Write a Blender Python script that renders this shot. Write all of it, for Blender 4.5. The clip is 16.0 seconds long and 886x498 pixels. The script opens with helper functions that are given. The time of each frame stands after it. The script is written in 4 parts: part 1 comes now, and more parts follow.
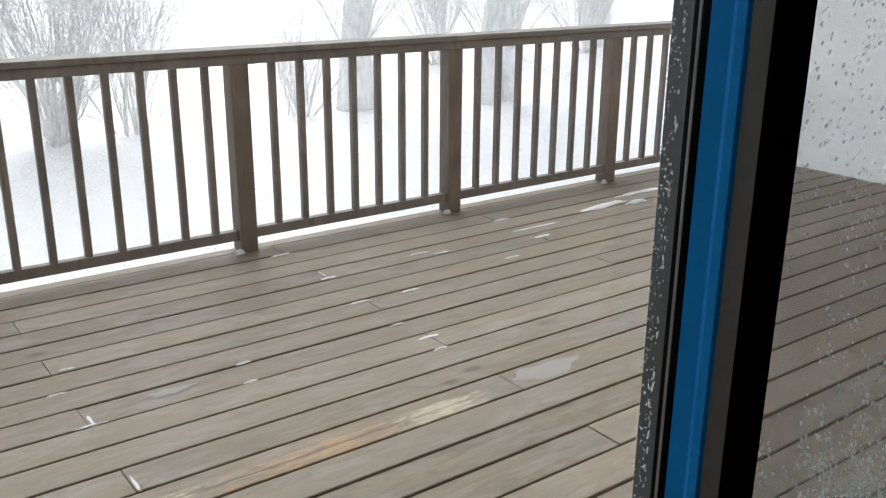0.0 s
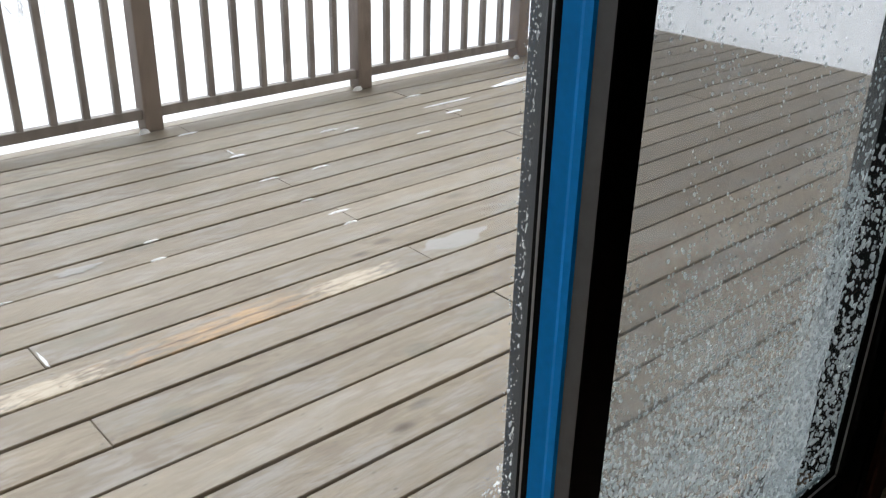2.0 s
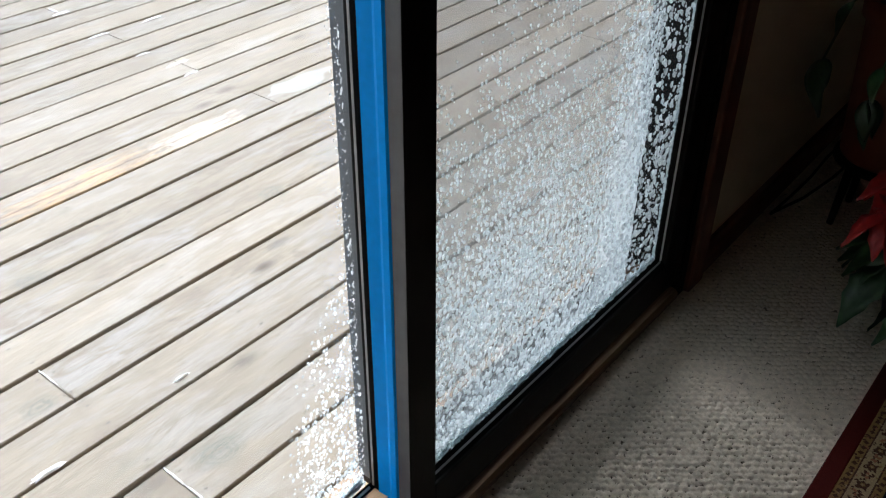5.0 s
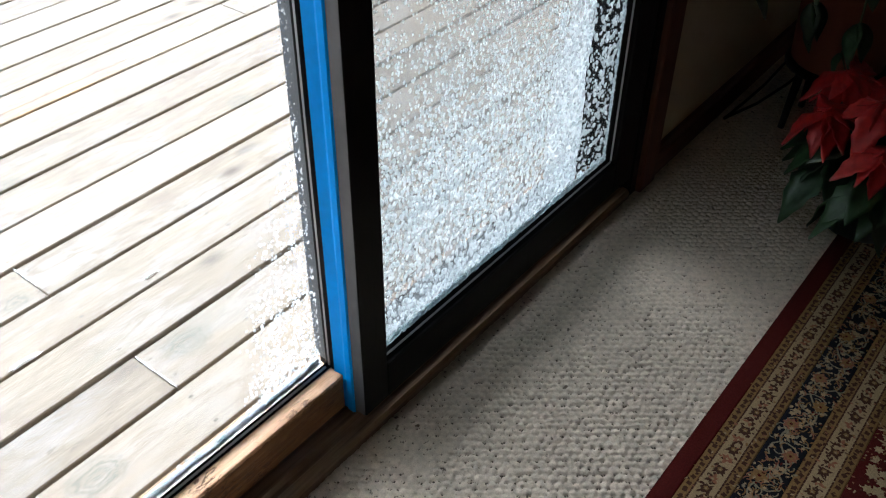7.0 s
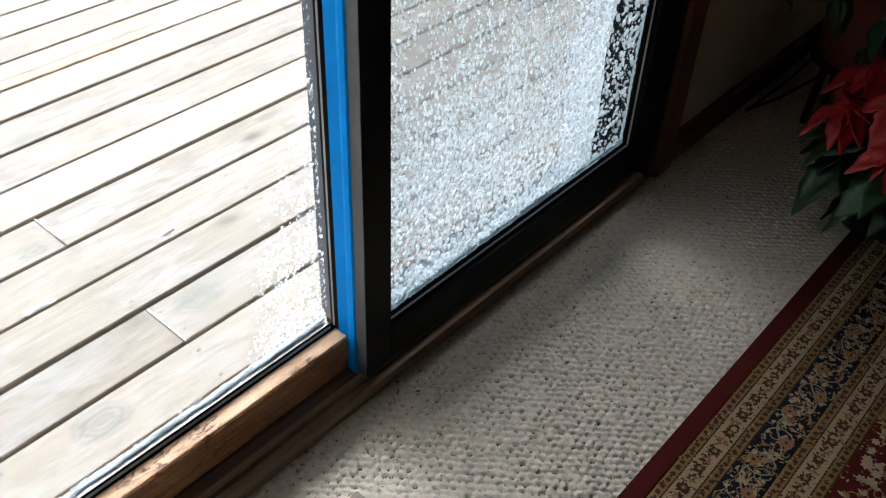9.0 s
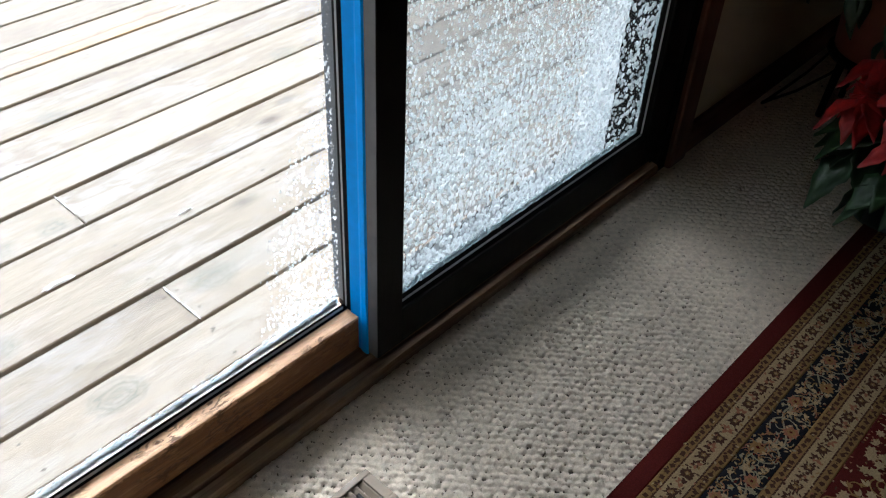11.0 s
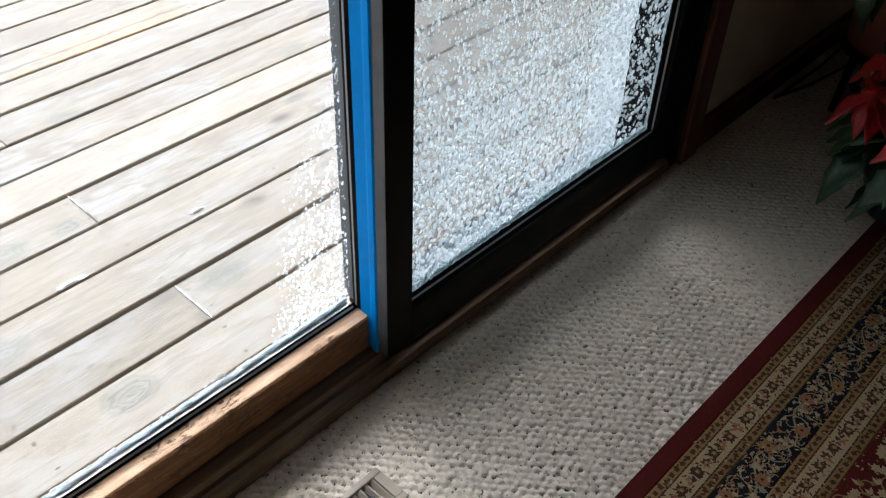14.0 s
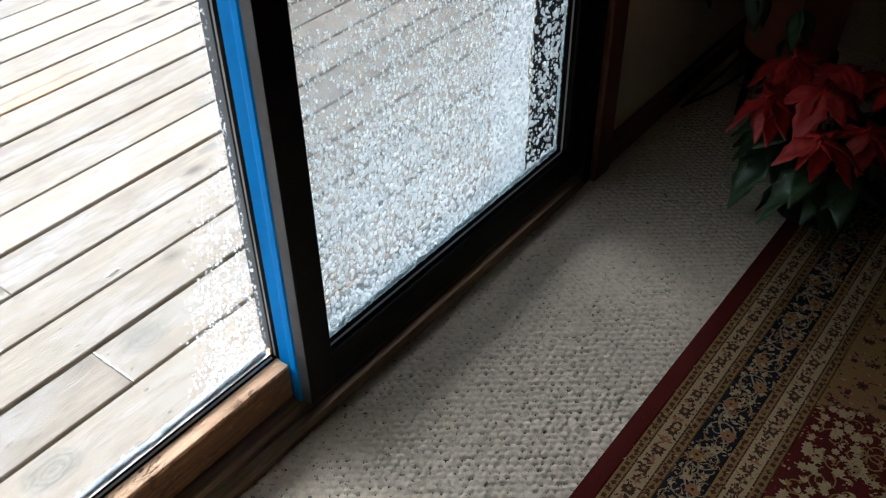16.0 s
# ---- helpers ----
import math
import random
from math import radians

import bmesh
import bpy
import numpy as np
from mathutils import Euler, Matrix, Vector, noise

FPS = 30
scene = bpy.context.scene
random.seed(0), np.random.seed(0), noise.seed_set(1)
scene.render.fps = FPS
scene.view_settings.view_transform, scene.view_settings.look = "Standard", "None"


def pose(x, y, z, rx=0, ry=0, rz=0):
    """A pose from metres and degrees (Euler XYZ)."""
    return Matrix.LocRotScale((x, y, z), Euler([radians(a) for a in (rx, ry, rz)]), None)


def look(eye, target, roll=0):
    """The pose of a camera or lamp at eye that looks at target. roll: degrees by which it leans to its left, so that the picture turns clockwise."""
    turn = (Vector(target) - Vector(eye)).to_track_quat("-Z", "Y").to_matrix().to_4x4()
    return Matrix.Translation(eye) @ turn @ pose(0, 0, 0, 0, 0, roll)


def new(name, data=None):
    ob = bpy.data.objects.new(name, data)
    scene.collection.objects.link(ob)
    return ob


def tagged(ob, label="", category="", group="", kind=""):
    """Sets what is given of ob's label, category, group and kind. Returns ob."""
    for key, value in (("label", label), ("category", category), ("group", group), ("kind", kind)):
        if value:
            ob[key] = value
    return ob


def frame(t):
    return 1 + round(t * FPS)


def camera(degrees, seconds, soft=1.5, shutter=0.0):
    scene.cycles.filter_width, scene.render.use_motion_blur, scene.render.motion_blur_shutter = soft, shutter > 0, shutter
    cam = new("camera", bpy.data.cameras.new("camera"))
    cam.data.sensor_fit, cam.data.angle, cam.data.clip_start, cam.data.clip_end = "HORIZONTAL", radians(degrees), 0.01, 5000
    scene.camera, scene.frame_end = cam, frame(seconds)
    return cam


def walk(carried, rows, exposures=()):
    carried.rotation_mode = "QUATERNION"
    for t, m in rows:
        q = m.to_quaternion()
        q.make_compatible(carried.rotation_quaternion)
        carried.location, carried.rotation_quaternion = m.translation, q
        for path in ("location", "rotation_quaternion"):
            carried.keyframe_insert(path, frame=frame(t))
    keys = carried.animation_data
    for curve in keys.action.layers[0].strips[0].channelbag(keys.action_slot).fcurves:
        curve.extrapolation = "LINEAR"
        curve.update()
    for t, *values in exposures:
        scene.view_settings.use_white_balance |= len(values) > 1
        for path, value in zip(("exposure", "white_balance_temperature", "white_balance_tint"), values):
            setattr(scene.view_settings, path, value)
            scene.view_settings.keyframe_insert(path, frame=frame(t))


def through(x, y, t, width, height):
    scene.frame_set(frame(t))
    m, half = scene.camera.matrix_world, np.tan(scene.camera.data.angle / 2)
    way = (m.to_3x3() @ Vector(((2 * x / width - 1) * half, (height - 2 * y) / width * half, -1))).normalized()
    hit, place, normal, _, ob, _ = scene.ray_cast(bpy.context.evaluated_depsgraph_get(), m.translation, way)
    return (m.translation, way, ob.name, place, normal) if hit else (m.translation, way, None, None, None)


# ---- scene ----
cam = camera(51.6, 16.0, soft=1.2)
PATH = [
    (0, (0.16, 0.402, 1.372), (1.289, 1.93, 0.747), 0.5),
    (0.5, (0.167, 0.387, 1.348), (1.352, 1.832, 0.637), 1.0),
    (1, (0.174, 0.38, 1.344), (1.346, 1.801, 0.564), 1.3),
    (1.5, (0.175, 0.363, 1.344), (1.358, 1.757, 0.533), 1.3),
    (2, (0.176, 0.342, 1.341), (1.38, 1.69, 0.486), 1.3),
    (2.5, (0.171, 0.323, 1.332), (1.382, 1.635, 0.432), 1.2),
    (3, (0.176, 0.3, 1.327), (1.363, 1.593, 0.368), 0.7),
    (3.5, (0.168, 0.292, 1.326), (1.379, 1.517, 0.309), 1.2),
    (4, (0.16, 0.293, 1.331), (1.4, 1.432, 0.252), 0.9),
    (4.5, (0.159, 0.277, 1.335), (1.444, 1.345, 0.236), 0.8),
    (7, (0.119, 0.131, 1.337), (1.346, 1.079, 0.073), 0.7),
    (7.5, (0.106, 0.109, 1.315), (1.324, 1.069, 0.053), 1.3),
    (8, (0.115, 0.092, 1.323), (1.315, 1.066, 0.053), 1.8),
    (8.5, (0.105, 0.086, 1.318), (1.302, 1.063, 0.049), 2.4),
    (9, (0.105, 0.084, 1.319), (1.289, 1.062, 0.038), 2.7),
    (11.5, (0.09, 0.056, 1.331), (1.226, 1.049, 0.018), 2.9),
    (12, (0.095, 0.049, 1.343), (1.215, 1.041, 0.016), 2.6),
    (12.5, (0.09, 0.059, 1.338), (1.215, 1.05, 0.014), 2.8),
    (13, (0.098, 0.059, 1.336), (1.219, 1.057, 0.014), 2.4),
    (13.5, (0.101, 0.06, 1.337), (1.218, 1.063, 0.016), 2.2),
    (14, (0.1, 0.062, 1.336), (1.224, 1.069, 0.024), 2.2),
    (14.5, (0.098, 0.06, 1.342), (1.229, 1.073, 0.04), 2.1),
    (15, (0.116, 0.049, 1.349), (1.234, 1.075, 0.046), 1.2),
    (15.5, (0.145, 0.029, 1.359), (1.28, 1.047, 0.064), -0.8),
    (16, (0.163, 0.016, 1.354), (1.378, 0.969, 0.083), -0.8),
]
walk(cam, [(t, look(eye, target, roll)) for t, eye, target, roll in PATH],
     exposures=[(0, 0.08, 6350, 10), (0.5, 0.19, 6300, 10), (1.5, 0.46, 6250, 10), (2.5, 0.7, 6050, 10), (3.5, 1.0, 5950, 10), (4.5, 1.3, 5850, 10),
                (7, 1.85, 5750, 10), (9, 1.8, 5750, 10), (12.5, 1.72, 5720, 10), (14, 1.65, 5720, 10), (14.5, 1.6, 5720, 10), (14.7, 1.48, 5720, 10), (15, 1.38, 5720, 10), (15.5, 1.4, 5720, 10), (16, 1.7, 5750, 10)])

# ---- light ----
world = bpy.data.worlds.new("overcast_sky")
scene.world = world
world.use_nodes = True
wn = world.node_tree.nodes
sky = wn.new("ShaderNodeTexSky")
sky.sky_type = "NISHITA"
sky.sun_disc = False
sky.sun_elevation, sky.sun_rotation = radians(40), radians(20)
sky.air_density, sky.dust_density, sky.ozone_density = 1.0, 8.0, 1.0
grey = wn.new("ShaderNodeHueSaturation")
grey.inputs["Saturation"].default_value = 0.12
world.node_tree.links.new(sky.outputs[0], grey.inputs["Color"])
world.node_tree.links.new(grey.outputs[0], wn["Background"].inputs[0])
wn["Background"].inputs[1].default_value = 0.185
sun = new("sun", bpy.data.lights.new("sun", "SUN"))
sun.data.energy, sun.data.angle, sun.data.color = 0.5, radians(40), (1.0, 0.98, 0.95)
sun.matrix_world = look((3, 4, 18), (0, 0, 0))


# ---- materials ----
class Mat:
    """A node material with short helpers."""

    def __init__(self, name, color=(0.5, 0.5, 0.5), rough=0.6, metal=0.0, on=None):
        self.m = on or bpy.data.materials.new(name)
        self.m.use_nodes = True
        self.n, self.l = self.m.node_tree.nodes, self.m.node_tree.links
        self.b = self.n["Principled BSDF"]
        if on:
            return
        self.b.inputs["Base Color"].default_value = (*color, 1)
        self.b.inputs["Roughness"].default_value = rough
        self.b.inputs["Metallic"].default_value = metal

    def node(self, kind, **props):
        nd = self.n.new(kind)
        for k, v in props.items():
            if k in nd.inputs:
                nd.inputs[k].default_value = v
        return nd

    def coords(self, scale=(1, 1, 1), space="Object", offset_random=False):
        tc = self.n.new("ShaderNodeTexCoord")
        mp = self.n.new("ShaderNodeMapping")
        mp.inputs["Scale"].default_value = scale
        self.l.new(tc.outputs[space], mp.inputs["Vector"])
        if offset_random:
            oi = self.n.new("ShaderNodeObjectInfo")
            mu = self.math("MULTIPLY", oi.outputs["Random"], 37.0)
            cb = self.n.new("ShaderNodeCombineXYZ")
            for i in range(3):
                self.l.new(mu, cb.inputs[i])
            self.l.new(cb.outputs[0], mp.inputs["Location"])
        return mp.outputs[0]

    def noise(self, vec, scale, detail=4, rough=0.55, distortion=0.0):
        nd = self.node("ShaderNodeTexNoise", Scale=scale, Detail=detail, Roughness=rough, Distortion=distortion)
        self.l.new(vec, nd.inputs["Vector"])
        return nd.outputs["Fac"]

    def ramp(self, fac, stops):
        r = self.n.new("ShaderNodeValToRGB")
        e = r.color_ramp.elements
        while len(e) < len(stops):
            e.new(0.5)
        for el, (p, c) in zip(e, stops):
            el.position, el.color = p, (*c, 1) if len(c) == 3 else c
        self.l.new(fac, r.inputs[0])
        return r.outputs[0]

    def math(self, op, a, b=0.0, clamp=False):
        nd = self.n.new("ShaderNodeMath")
        nd.operation, nd.use_clamp = op, clamp
        for i, v in enumerate((a, b)):
            if isinstance(v, (int, float)):
                nd.inputs[i].default_value = v
            else:
                self.l.new(v, nd.inputs[i])
        return nd.outputs[0]

    def mix(self, fac, a, b, blend="MIX"):
        nd = self.n.new("ShaderNodeMix")
        nd.data_type, nd.blend_type = "RGBA", blend
        for sock, v in ((nd.inputs[0], fac), (nd.inputs[6], a), (nd.inputs[7], b)):
            if isinstance(v, (int, float)):
                sock.default_value = v
            elif isinstance(v, tuple):
                sock.default_value = (*v, 1)
            else:
                self.l.new(v, sock)
        return nd.outputs[2]

    def color(self, c):
        self.l.new(c, self.b.inputs["Base Color"])
        return self

    def rough(self, r):
        self.l.new(r, self.b.inputs["Roughness"])
        return self

    def bump(self, h, strength=0.3, distance=0.002):
        bp = self.node("ShaderNodeBump", Strength=strength, Distance=distance)
        self.l.new(h, bp.inputs["Height"])
        self.l.new(bp.outputs[0], self.b.inputs["Normal"])
        return self

    def rand(self):
        return self.n.new("ShaderNodeObjectInfo").outputs["Random"]


def wood(name, dark, mid, light, grain=(1.5, 22, 22), rough=0.7, knots=0.5, tint=0.25, wear=None, bump=0.35, mottle=None):
    """Wood with its grain along x: streaks, knots, weathered blotches."""
    m = Mat(name, mid, rough)
    v = m.coords(grain, offset_random=True)
    streak = m.noise(v, 3.0, 7, 0.65, 0.6)
    c = m.ramp(streak, [(0.28, dark), (0.5, mid), (0.74, light)])
    vb = m.coords((1.2, 3.0, 3.0), offset_random=True)
    blotch = m.noise(vb, 2.2, 3)
    c = m.mix(m.ramp(blotch, [(0.38, (0, 0, 0)), (0.68, (0.42, 0.42, 0.42))]), c, tuple(x * 0.66 for x in mid))
    if knots:
        vk = m.coords((2.6, 5.5, 5.5), offset_random=True)
        vor = m.node("ShaderNodeTexVoronoi", Scale=1.0, Randomness=1.0)
        m.l.new(vk, vor.inputs["Vector"])
        k = m.ramp(vor.outputs["Distance"], [(0.03, (1, 1, 1)), (0.09, (0.5, 0.5, 0.5)), (0.14, (0, 0, 0))])
        c = m.mix(m.math("MULTIPLY", k, knots), c, tuple(x * 0.42 for x in dark))
    if mottle:
        # grey weathering, dark damp stains, fine cracks along the grain, per-board tone
        c = m.mix(m.ramp(m.noise(m.coords((2.0, 6.0, 6.0), offset_random=True), 1.5, 5, 0.65), [(0.46, (0, 0, 0)), (0.62, (0.8, 0.8, 0.8))]), c, (0.275, 0.26, 0.24))
        pat = m.noise(m.coords((3.2, 9.0, 9.0), offset_random=True), 2.4, 7, 0.7, 1.2)
        c = m.mix(m.ramp(pat, [(0.48, (0, 0, 0)), (0.62, (0.9, 0.9, 0.9))]), c, mottle)
        small = m.noise(m.coords((14, 40, 40), offset_random=True), 1.6, 5, 0.7)
        c = m.mix(m.ramp(small, [(0.60, (0, 0, 0)), (0.70, (0.7, 0.7, 0.7))]), c, tuple(x * 0.55 for x in mottle))
        crack = m.noise(m.coords((1.6, 130, 130), offset_random=True), 1.5, 4, 0.7)
        c = m.mix(m.ramp(crack, [(0.60, (0, 0, 0)), (0.68, (0.45, 0.45, 0.45))]), c, tuple(x * 0.5 for x in mottle))
        # crisp hairline grain, dark specks and a few big greenish knots with rings
        hair = m.noise(m.coords((5.0, 330, 330), offset_random=True), 1.4, 5, 0.75, 0.3)
        c = m.mix(m.ramp(hair, [(0.50, (0, 0, 0)), (0.60, (0.55, 0.55, 0.55))]), c, tuple(x * 0.75 for x in mottle))
        speck = m.noise(m.coords((70, 150, 150), offset_random=True), 1.6, 3, 0.6)
        c = m.mix(m.ramp(speck, [(0.67, (0, 0, 0)), (0.71, (0.8, 0.8, 0.8))]), c, tuple(x * 0.45 for x in mottle))
        vq = m.coords((1.5, 4.2, 4.2), offset_random=True)
        ring = m.node("ShaderNodeTexVoronoi", Scale=1.0, Randomness=0.9)
        m.l.new(vq, ring.inputs["Vector"])
        rings = m.math("MULTIPLY", m.math("SINE", m.math("ADD", m.math("MULTIPLY", ring.outputs["Distance"], 120.0), m.math("MULTIPLY", streak, 9.0))), 0.5)
        zone = m.ramp(ring.outputs["Distance"], [(0.06, (1, 1, 1)), (0.24, (0, 0, 0))])
        c = m.mix(m.math("MULTIPLY", zone, m.math("ADD", m.math("MULTIPLY", rings, 0.5), 0.42)), c, (0.165, 0.160, 0.125))
        c = m.mix(m.math("MULTIPLY", m.math("FRACT", m.math("MULTIPLY", m.rand(), 7.3)), 0.32), c, (0.305, 0.262, 0.205))
    val = m.math("ADD", m.math("MULTIPLY", m.rand(), tint), 1.0 - tint / 2)
    hsv = m.node("ShaderNodeHueSaturation")
    m.l.new(val, hsv.inputs["Value"])
    m.l.new(c, hsv.inputs["Color"])
    c = hsv.outputs[0]
    if wear:
        w = m.noise(m.coords((4, 16, 16)), 6.0, 5, 0.7)
        c = m.mix(m.ramp(w, [(0.55, (0, 0, 0)), (0.63, (1, 1, 1))]), c, wear)
    m.color(c)
    m.bump(streak, bump, 0.002)
    m.b.inputs["Specular IOR Level"].default_value = 0.3
    return m.m


DECK = wood("weathered_deck_wood", (0.172, 0.142, 0.102), (0.244, 0.203, 0.148), (0.306, 0.262, 0.198), rough=0.64, tint=0.22, knots=0.95, mottle=(0.185, 0.148, 0.110))
DECK.node_tree.nodes["Principled BSDF"].inputs["Specular IOR Level"].default_value = 0.32
RAILWOOD = wood("stained_rail_wood", (0.185, 0.168, 0.158), (0.270, 0.248, 0.236), (0.345, 0.322, 0.306), grain=(8, 8, 2), knots=0.2, tint=0.12)
POSTWOOD = wood("stained_post_wood", (0.170, 0.140, 0.122), (0.250, 0.210, 0.185), (0.32, 0.275, 0.245), grain=(8, 8, 2), knots=0.3, tint=0.12)


def ringed_knots(m, spots):
    """Round grey-green knots with growth rings, at set places of the deck."""
    h = Mat("", on=m)
    old = h.b.inputs["Base Color"].links[0].from_socket
    sep = h.n.new("ShaderNodeSeparateXYZ")
    h.l.new(h.n.new("ShaderNodeNewGeometry").outputs["Position"], sep.inputs[0])
    wob = h.math("MULTIPLY", h.math("SUBTRACT", h.noise(h.coords((6, 14, 1)), 4.0, 4, 0.6), 0.5), 0.035)
    c = old
    for x, y, r in spots:
        dx = h.math("MULTIPLY", h.math("SUBTRACT", sep.outputs[0], x), 0.72)
        dy = h.math("SUBTRACT", sep.outputs[1], y)
        d = h.math("ADD", h.math("SQRT", h.math("ADD", h.math("MULTIPLY", dx, dx), h.math("MULTIPLY", dy, dy))), wob)
        rings = h.math("ADD", h.math("MULTIPLY", h.math("SINE", h.math("MULTIPLY", d, 520.0)), 0.22), 0.42)
        zone = h.math("MULTIPLY", h.math("SUBTRACT", 1.0, h.math("DIVIDE", d, r)), 2.2, True)
        c = h.mix(h.math("MULTIPLY", zone, rings), c, (0.120, 0.122, 0.100))
    h.color(c)


ringed_knots(DECK, [(0.875, 1.388, 0.050), (0.545, 1.245, 0.052), (0.571, 1.787, 0.045), (0.433, 1.506, 0.045), (0.715, 1.78, 0.034), (1.30, 3.20, 0.05), (0.95, 2.20, 0.045), (1.62, 2.05, 0.045)])


def worn_board():
    """The deck wood with a rubbed, orange and flaking stretch."""
    m = DECK.copy()
    m.name = "rubbed_deck_wood"
    h = Mat("", on=m)
    old = h.b.inputs["Base Color"].links[0].from_socket
    v = h.coords()
    sep = h.n.new("ShaderNodeSeparateXYZ")
    h.l.new(v, sep.inputs[0])
    x = sep.outputs[0]
    rag = h.noise(h.coords((6, 8, 1)), 2.2, 5, 0.65)
    lower = h.math("DIVIDE", h.math("SUBTRACT", h.math("ADD", 0.060, h.math("MULTIPLY", rag, 0.055)), sep.outputs[1]), 0.010, True)
    bend = h.math("MULTIPLY", h.math("SUBTRACT", h.noise(h.coords((5, 22, 1)), 2.0, 5, 0.7), 0.5), 5.0)
    d1 = h.math("SUBTRACT", 1.0, h.math("DIVIDE", h.math("ABSOLUTE", h.math("SUBTRACT", x, 2.98)), 0.36))
    c = h.mix(h.math("MULTIPLY", h.math("ADD", d1, bend), h.math("ADD", h.math("MULTIPLY", lower, 0.42), 0.22), True), old, (0.40, 0.255, 0.130))
    d2 = h.math("SUBTRACT", 1.0, h.math("DIVIDE", h.math("ABSOLUTE", h.math("SUBTRACT", x, 3.42)), 0.32))
    d3 = h.math("SUBTRACT", 1.0, h.math("DIVIDE", h.math("ABSOLUTE", h.math("SUBTRACT", x, 2.42)), 0.30))
    fl = h.noise(h.coords((9, 30, 1)), 2.4, 5, 0.75)
    m2 = h.math("MULTIPLY", h.math("SUBTRACT", h.math("ADD", h.math("MAXIMUM", d2, d3), h.math("MULTIPLY", fl, 2.4)), 1.62), 2.2, True)
    c = h.mix(h.math("MULTIPLY", m2, h.math("ADD", h.math("MULTIPLY", lower, 0.85), 0.10)), c, (0.45, 0.385, 0.30))
    seam = h.noise(h.coords((7, 60, 1)), 1.6, 5, 0.7)
    seams = h.math("MULTIPLY", h.ramp(seam, [(0.56, (0, 0, 0)), (0.62, (1, 1, 1))]), h.math("MAXIMUM", h.math("MAXIMUM", d1, d2), d3, True))
    c = h.mix(h.math("MULTIPLY", seams, 0.7), c, (0.12, 0.072, 0.04))
    # a long split along the lower third of the board
    way = h.math("ADD", 0.030, h.math("MULTIPLY", h.noise(h.coords((2.2, 0, 0)), 2.0, 4, 0.7), 0.036))
    split = h.math("SUBTRACT", 1.0, h.math("DIVIDE", h.math("ABSOLUTE", h.math("SUBTRACT", sep.outputs[1], way)), 0.0060), True)
    reach = h.math("SUBTRACT", 1.3, h.math("DIVIDE", h.math("ABSOLUTE", h.math("SUBTRACT", x, 3.0)), 0.62), True)
    c = h.mix(h.math("MULTIPLY", split, h.math("MULTIPLY", reach, 0.85)), c, (0.085, 0.055, 0.035))
    h.color(c)
    return m


WORN = worn_board()


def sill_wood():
    """Brown stain rubbed to bare wood over the rail's top edge, the lit top and shaded front put into these tones, with
    dark chips and gouges.
    """
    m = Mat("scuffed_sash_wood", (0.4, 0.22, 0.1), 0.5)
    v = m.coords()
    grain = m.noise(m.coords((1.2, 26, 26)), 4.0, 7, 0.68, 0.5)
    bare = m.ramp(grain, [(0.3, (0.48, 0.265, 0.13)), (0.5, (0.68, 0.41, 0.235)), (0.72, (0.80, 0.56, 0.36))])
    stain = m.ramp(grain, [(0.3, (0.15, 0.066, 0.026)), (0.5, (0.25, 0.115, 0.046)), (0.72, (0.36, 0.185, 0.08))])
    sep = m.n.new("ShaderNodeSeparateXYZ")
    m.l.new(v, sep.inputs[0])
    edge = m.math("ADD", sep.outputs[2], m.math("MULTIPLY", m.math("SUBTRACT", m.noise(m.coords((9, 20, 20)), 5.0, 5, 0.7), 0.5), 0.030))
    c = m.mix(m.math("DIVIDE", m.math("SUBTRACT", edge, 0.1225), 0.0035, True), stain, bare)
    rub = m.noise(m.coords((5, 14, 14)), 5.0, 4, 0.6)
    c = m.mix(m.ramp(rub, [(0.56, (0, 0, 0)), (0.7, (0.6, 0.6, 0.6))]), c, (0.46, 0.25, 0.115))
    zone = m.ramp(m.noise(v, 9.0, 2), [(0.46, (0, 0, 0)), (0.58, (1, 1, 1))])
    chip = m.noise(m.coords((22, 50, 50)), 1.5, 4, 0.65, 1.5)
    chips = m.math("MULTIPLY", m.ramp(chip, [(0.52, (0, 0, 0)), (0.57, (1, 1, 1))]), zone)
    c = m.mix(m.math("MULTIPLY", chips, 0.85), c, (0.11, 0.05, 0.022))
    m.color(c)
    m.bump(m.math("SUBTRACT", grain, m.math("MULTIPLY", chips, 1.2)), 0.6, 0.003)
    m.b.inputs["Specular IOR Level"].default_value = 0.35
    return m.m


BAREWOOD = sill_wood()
THRESH = wood("worn_oak_threshold_wood", (0.13, 0.078, 0.045), (0.26, 0.17, 0.10), (0.40, 0.28, 0.175), grain=(1.0, 40, 40), rough=0.55, knots=0.0, tint=0.1)
CASING = wood("red_brown_casing_wood", (0.085, 0.03, 0.016), (0.15, 0.055, 0.03), (0.20, 0.08, 0.045), grain=(14, 14, 1.5), rough=0.4, knots=0.0, tint=0.1)
BASEB = wood("red_brown_baseboard_wood", (0.085, 0.03, 0.016), (0.15, 0.055, 0.03), (0.20, 0.08, 0.045), grain=(1.5, 14, 14), rough=0.4, knots=0.0, tint=0.1)
SASH = wood("black_brown_sash_paint", (0.0025, 0.0022, 0.0022), (0.0045, 0.004, 0.004), (0.008, 0.0072, 0.007), grain=(12, 12, 1.5), rough=0.5, knots=0.0, tint=0.0, bump=0.15)
SASH.node_tree.nodes["Principled BSDF"].inputs["Specular IOR Level"].default_value = 0.12


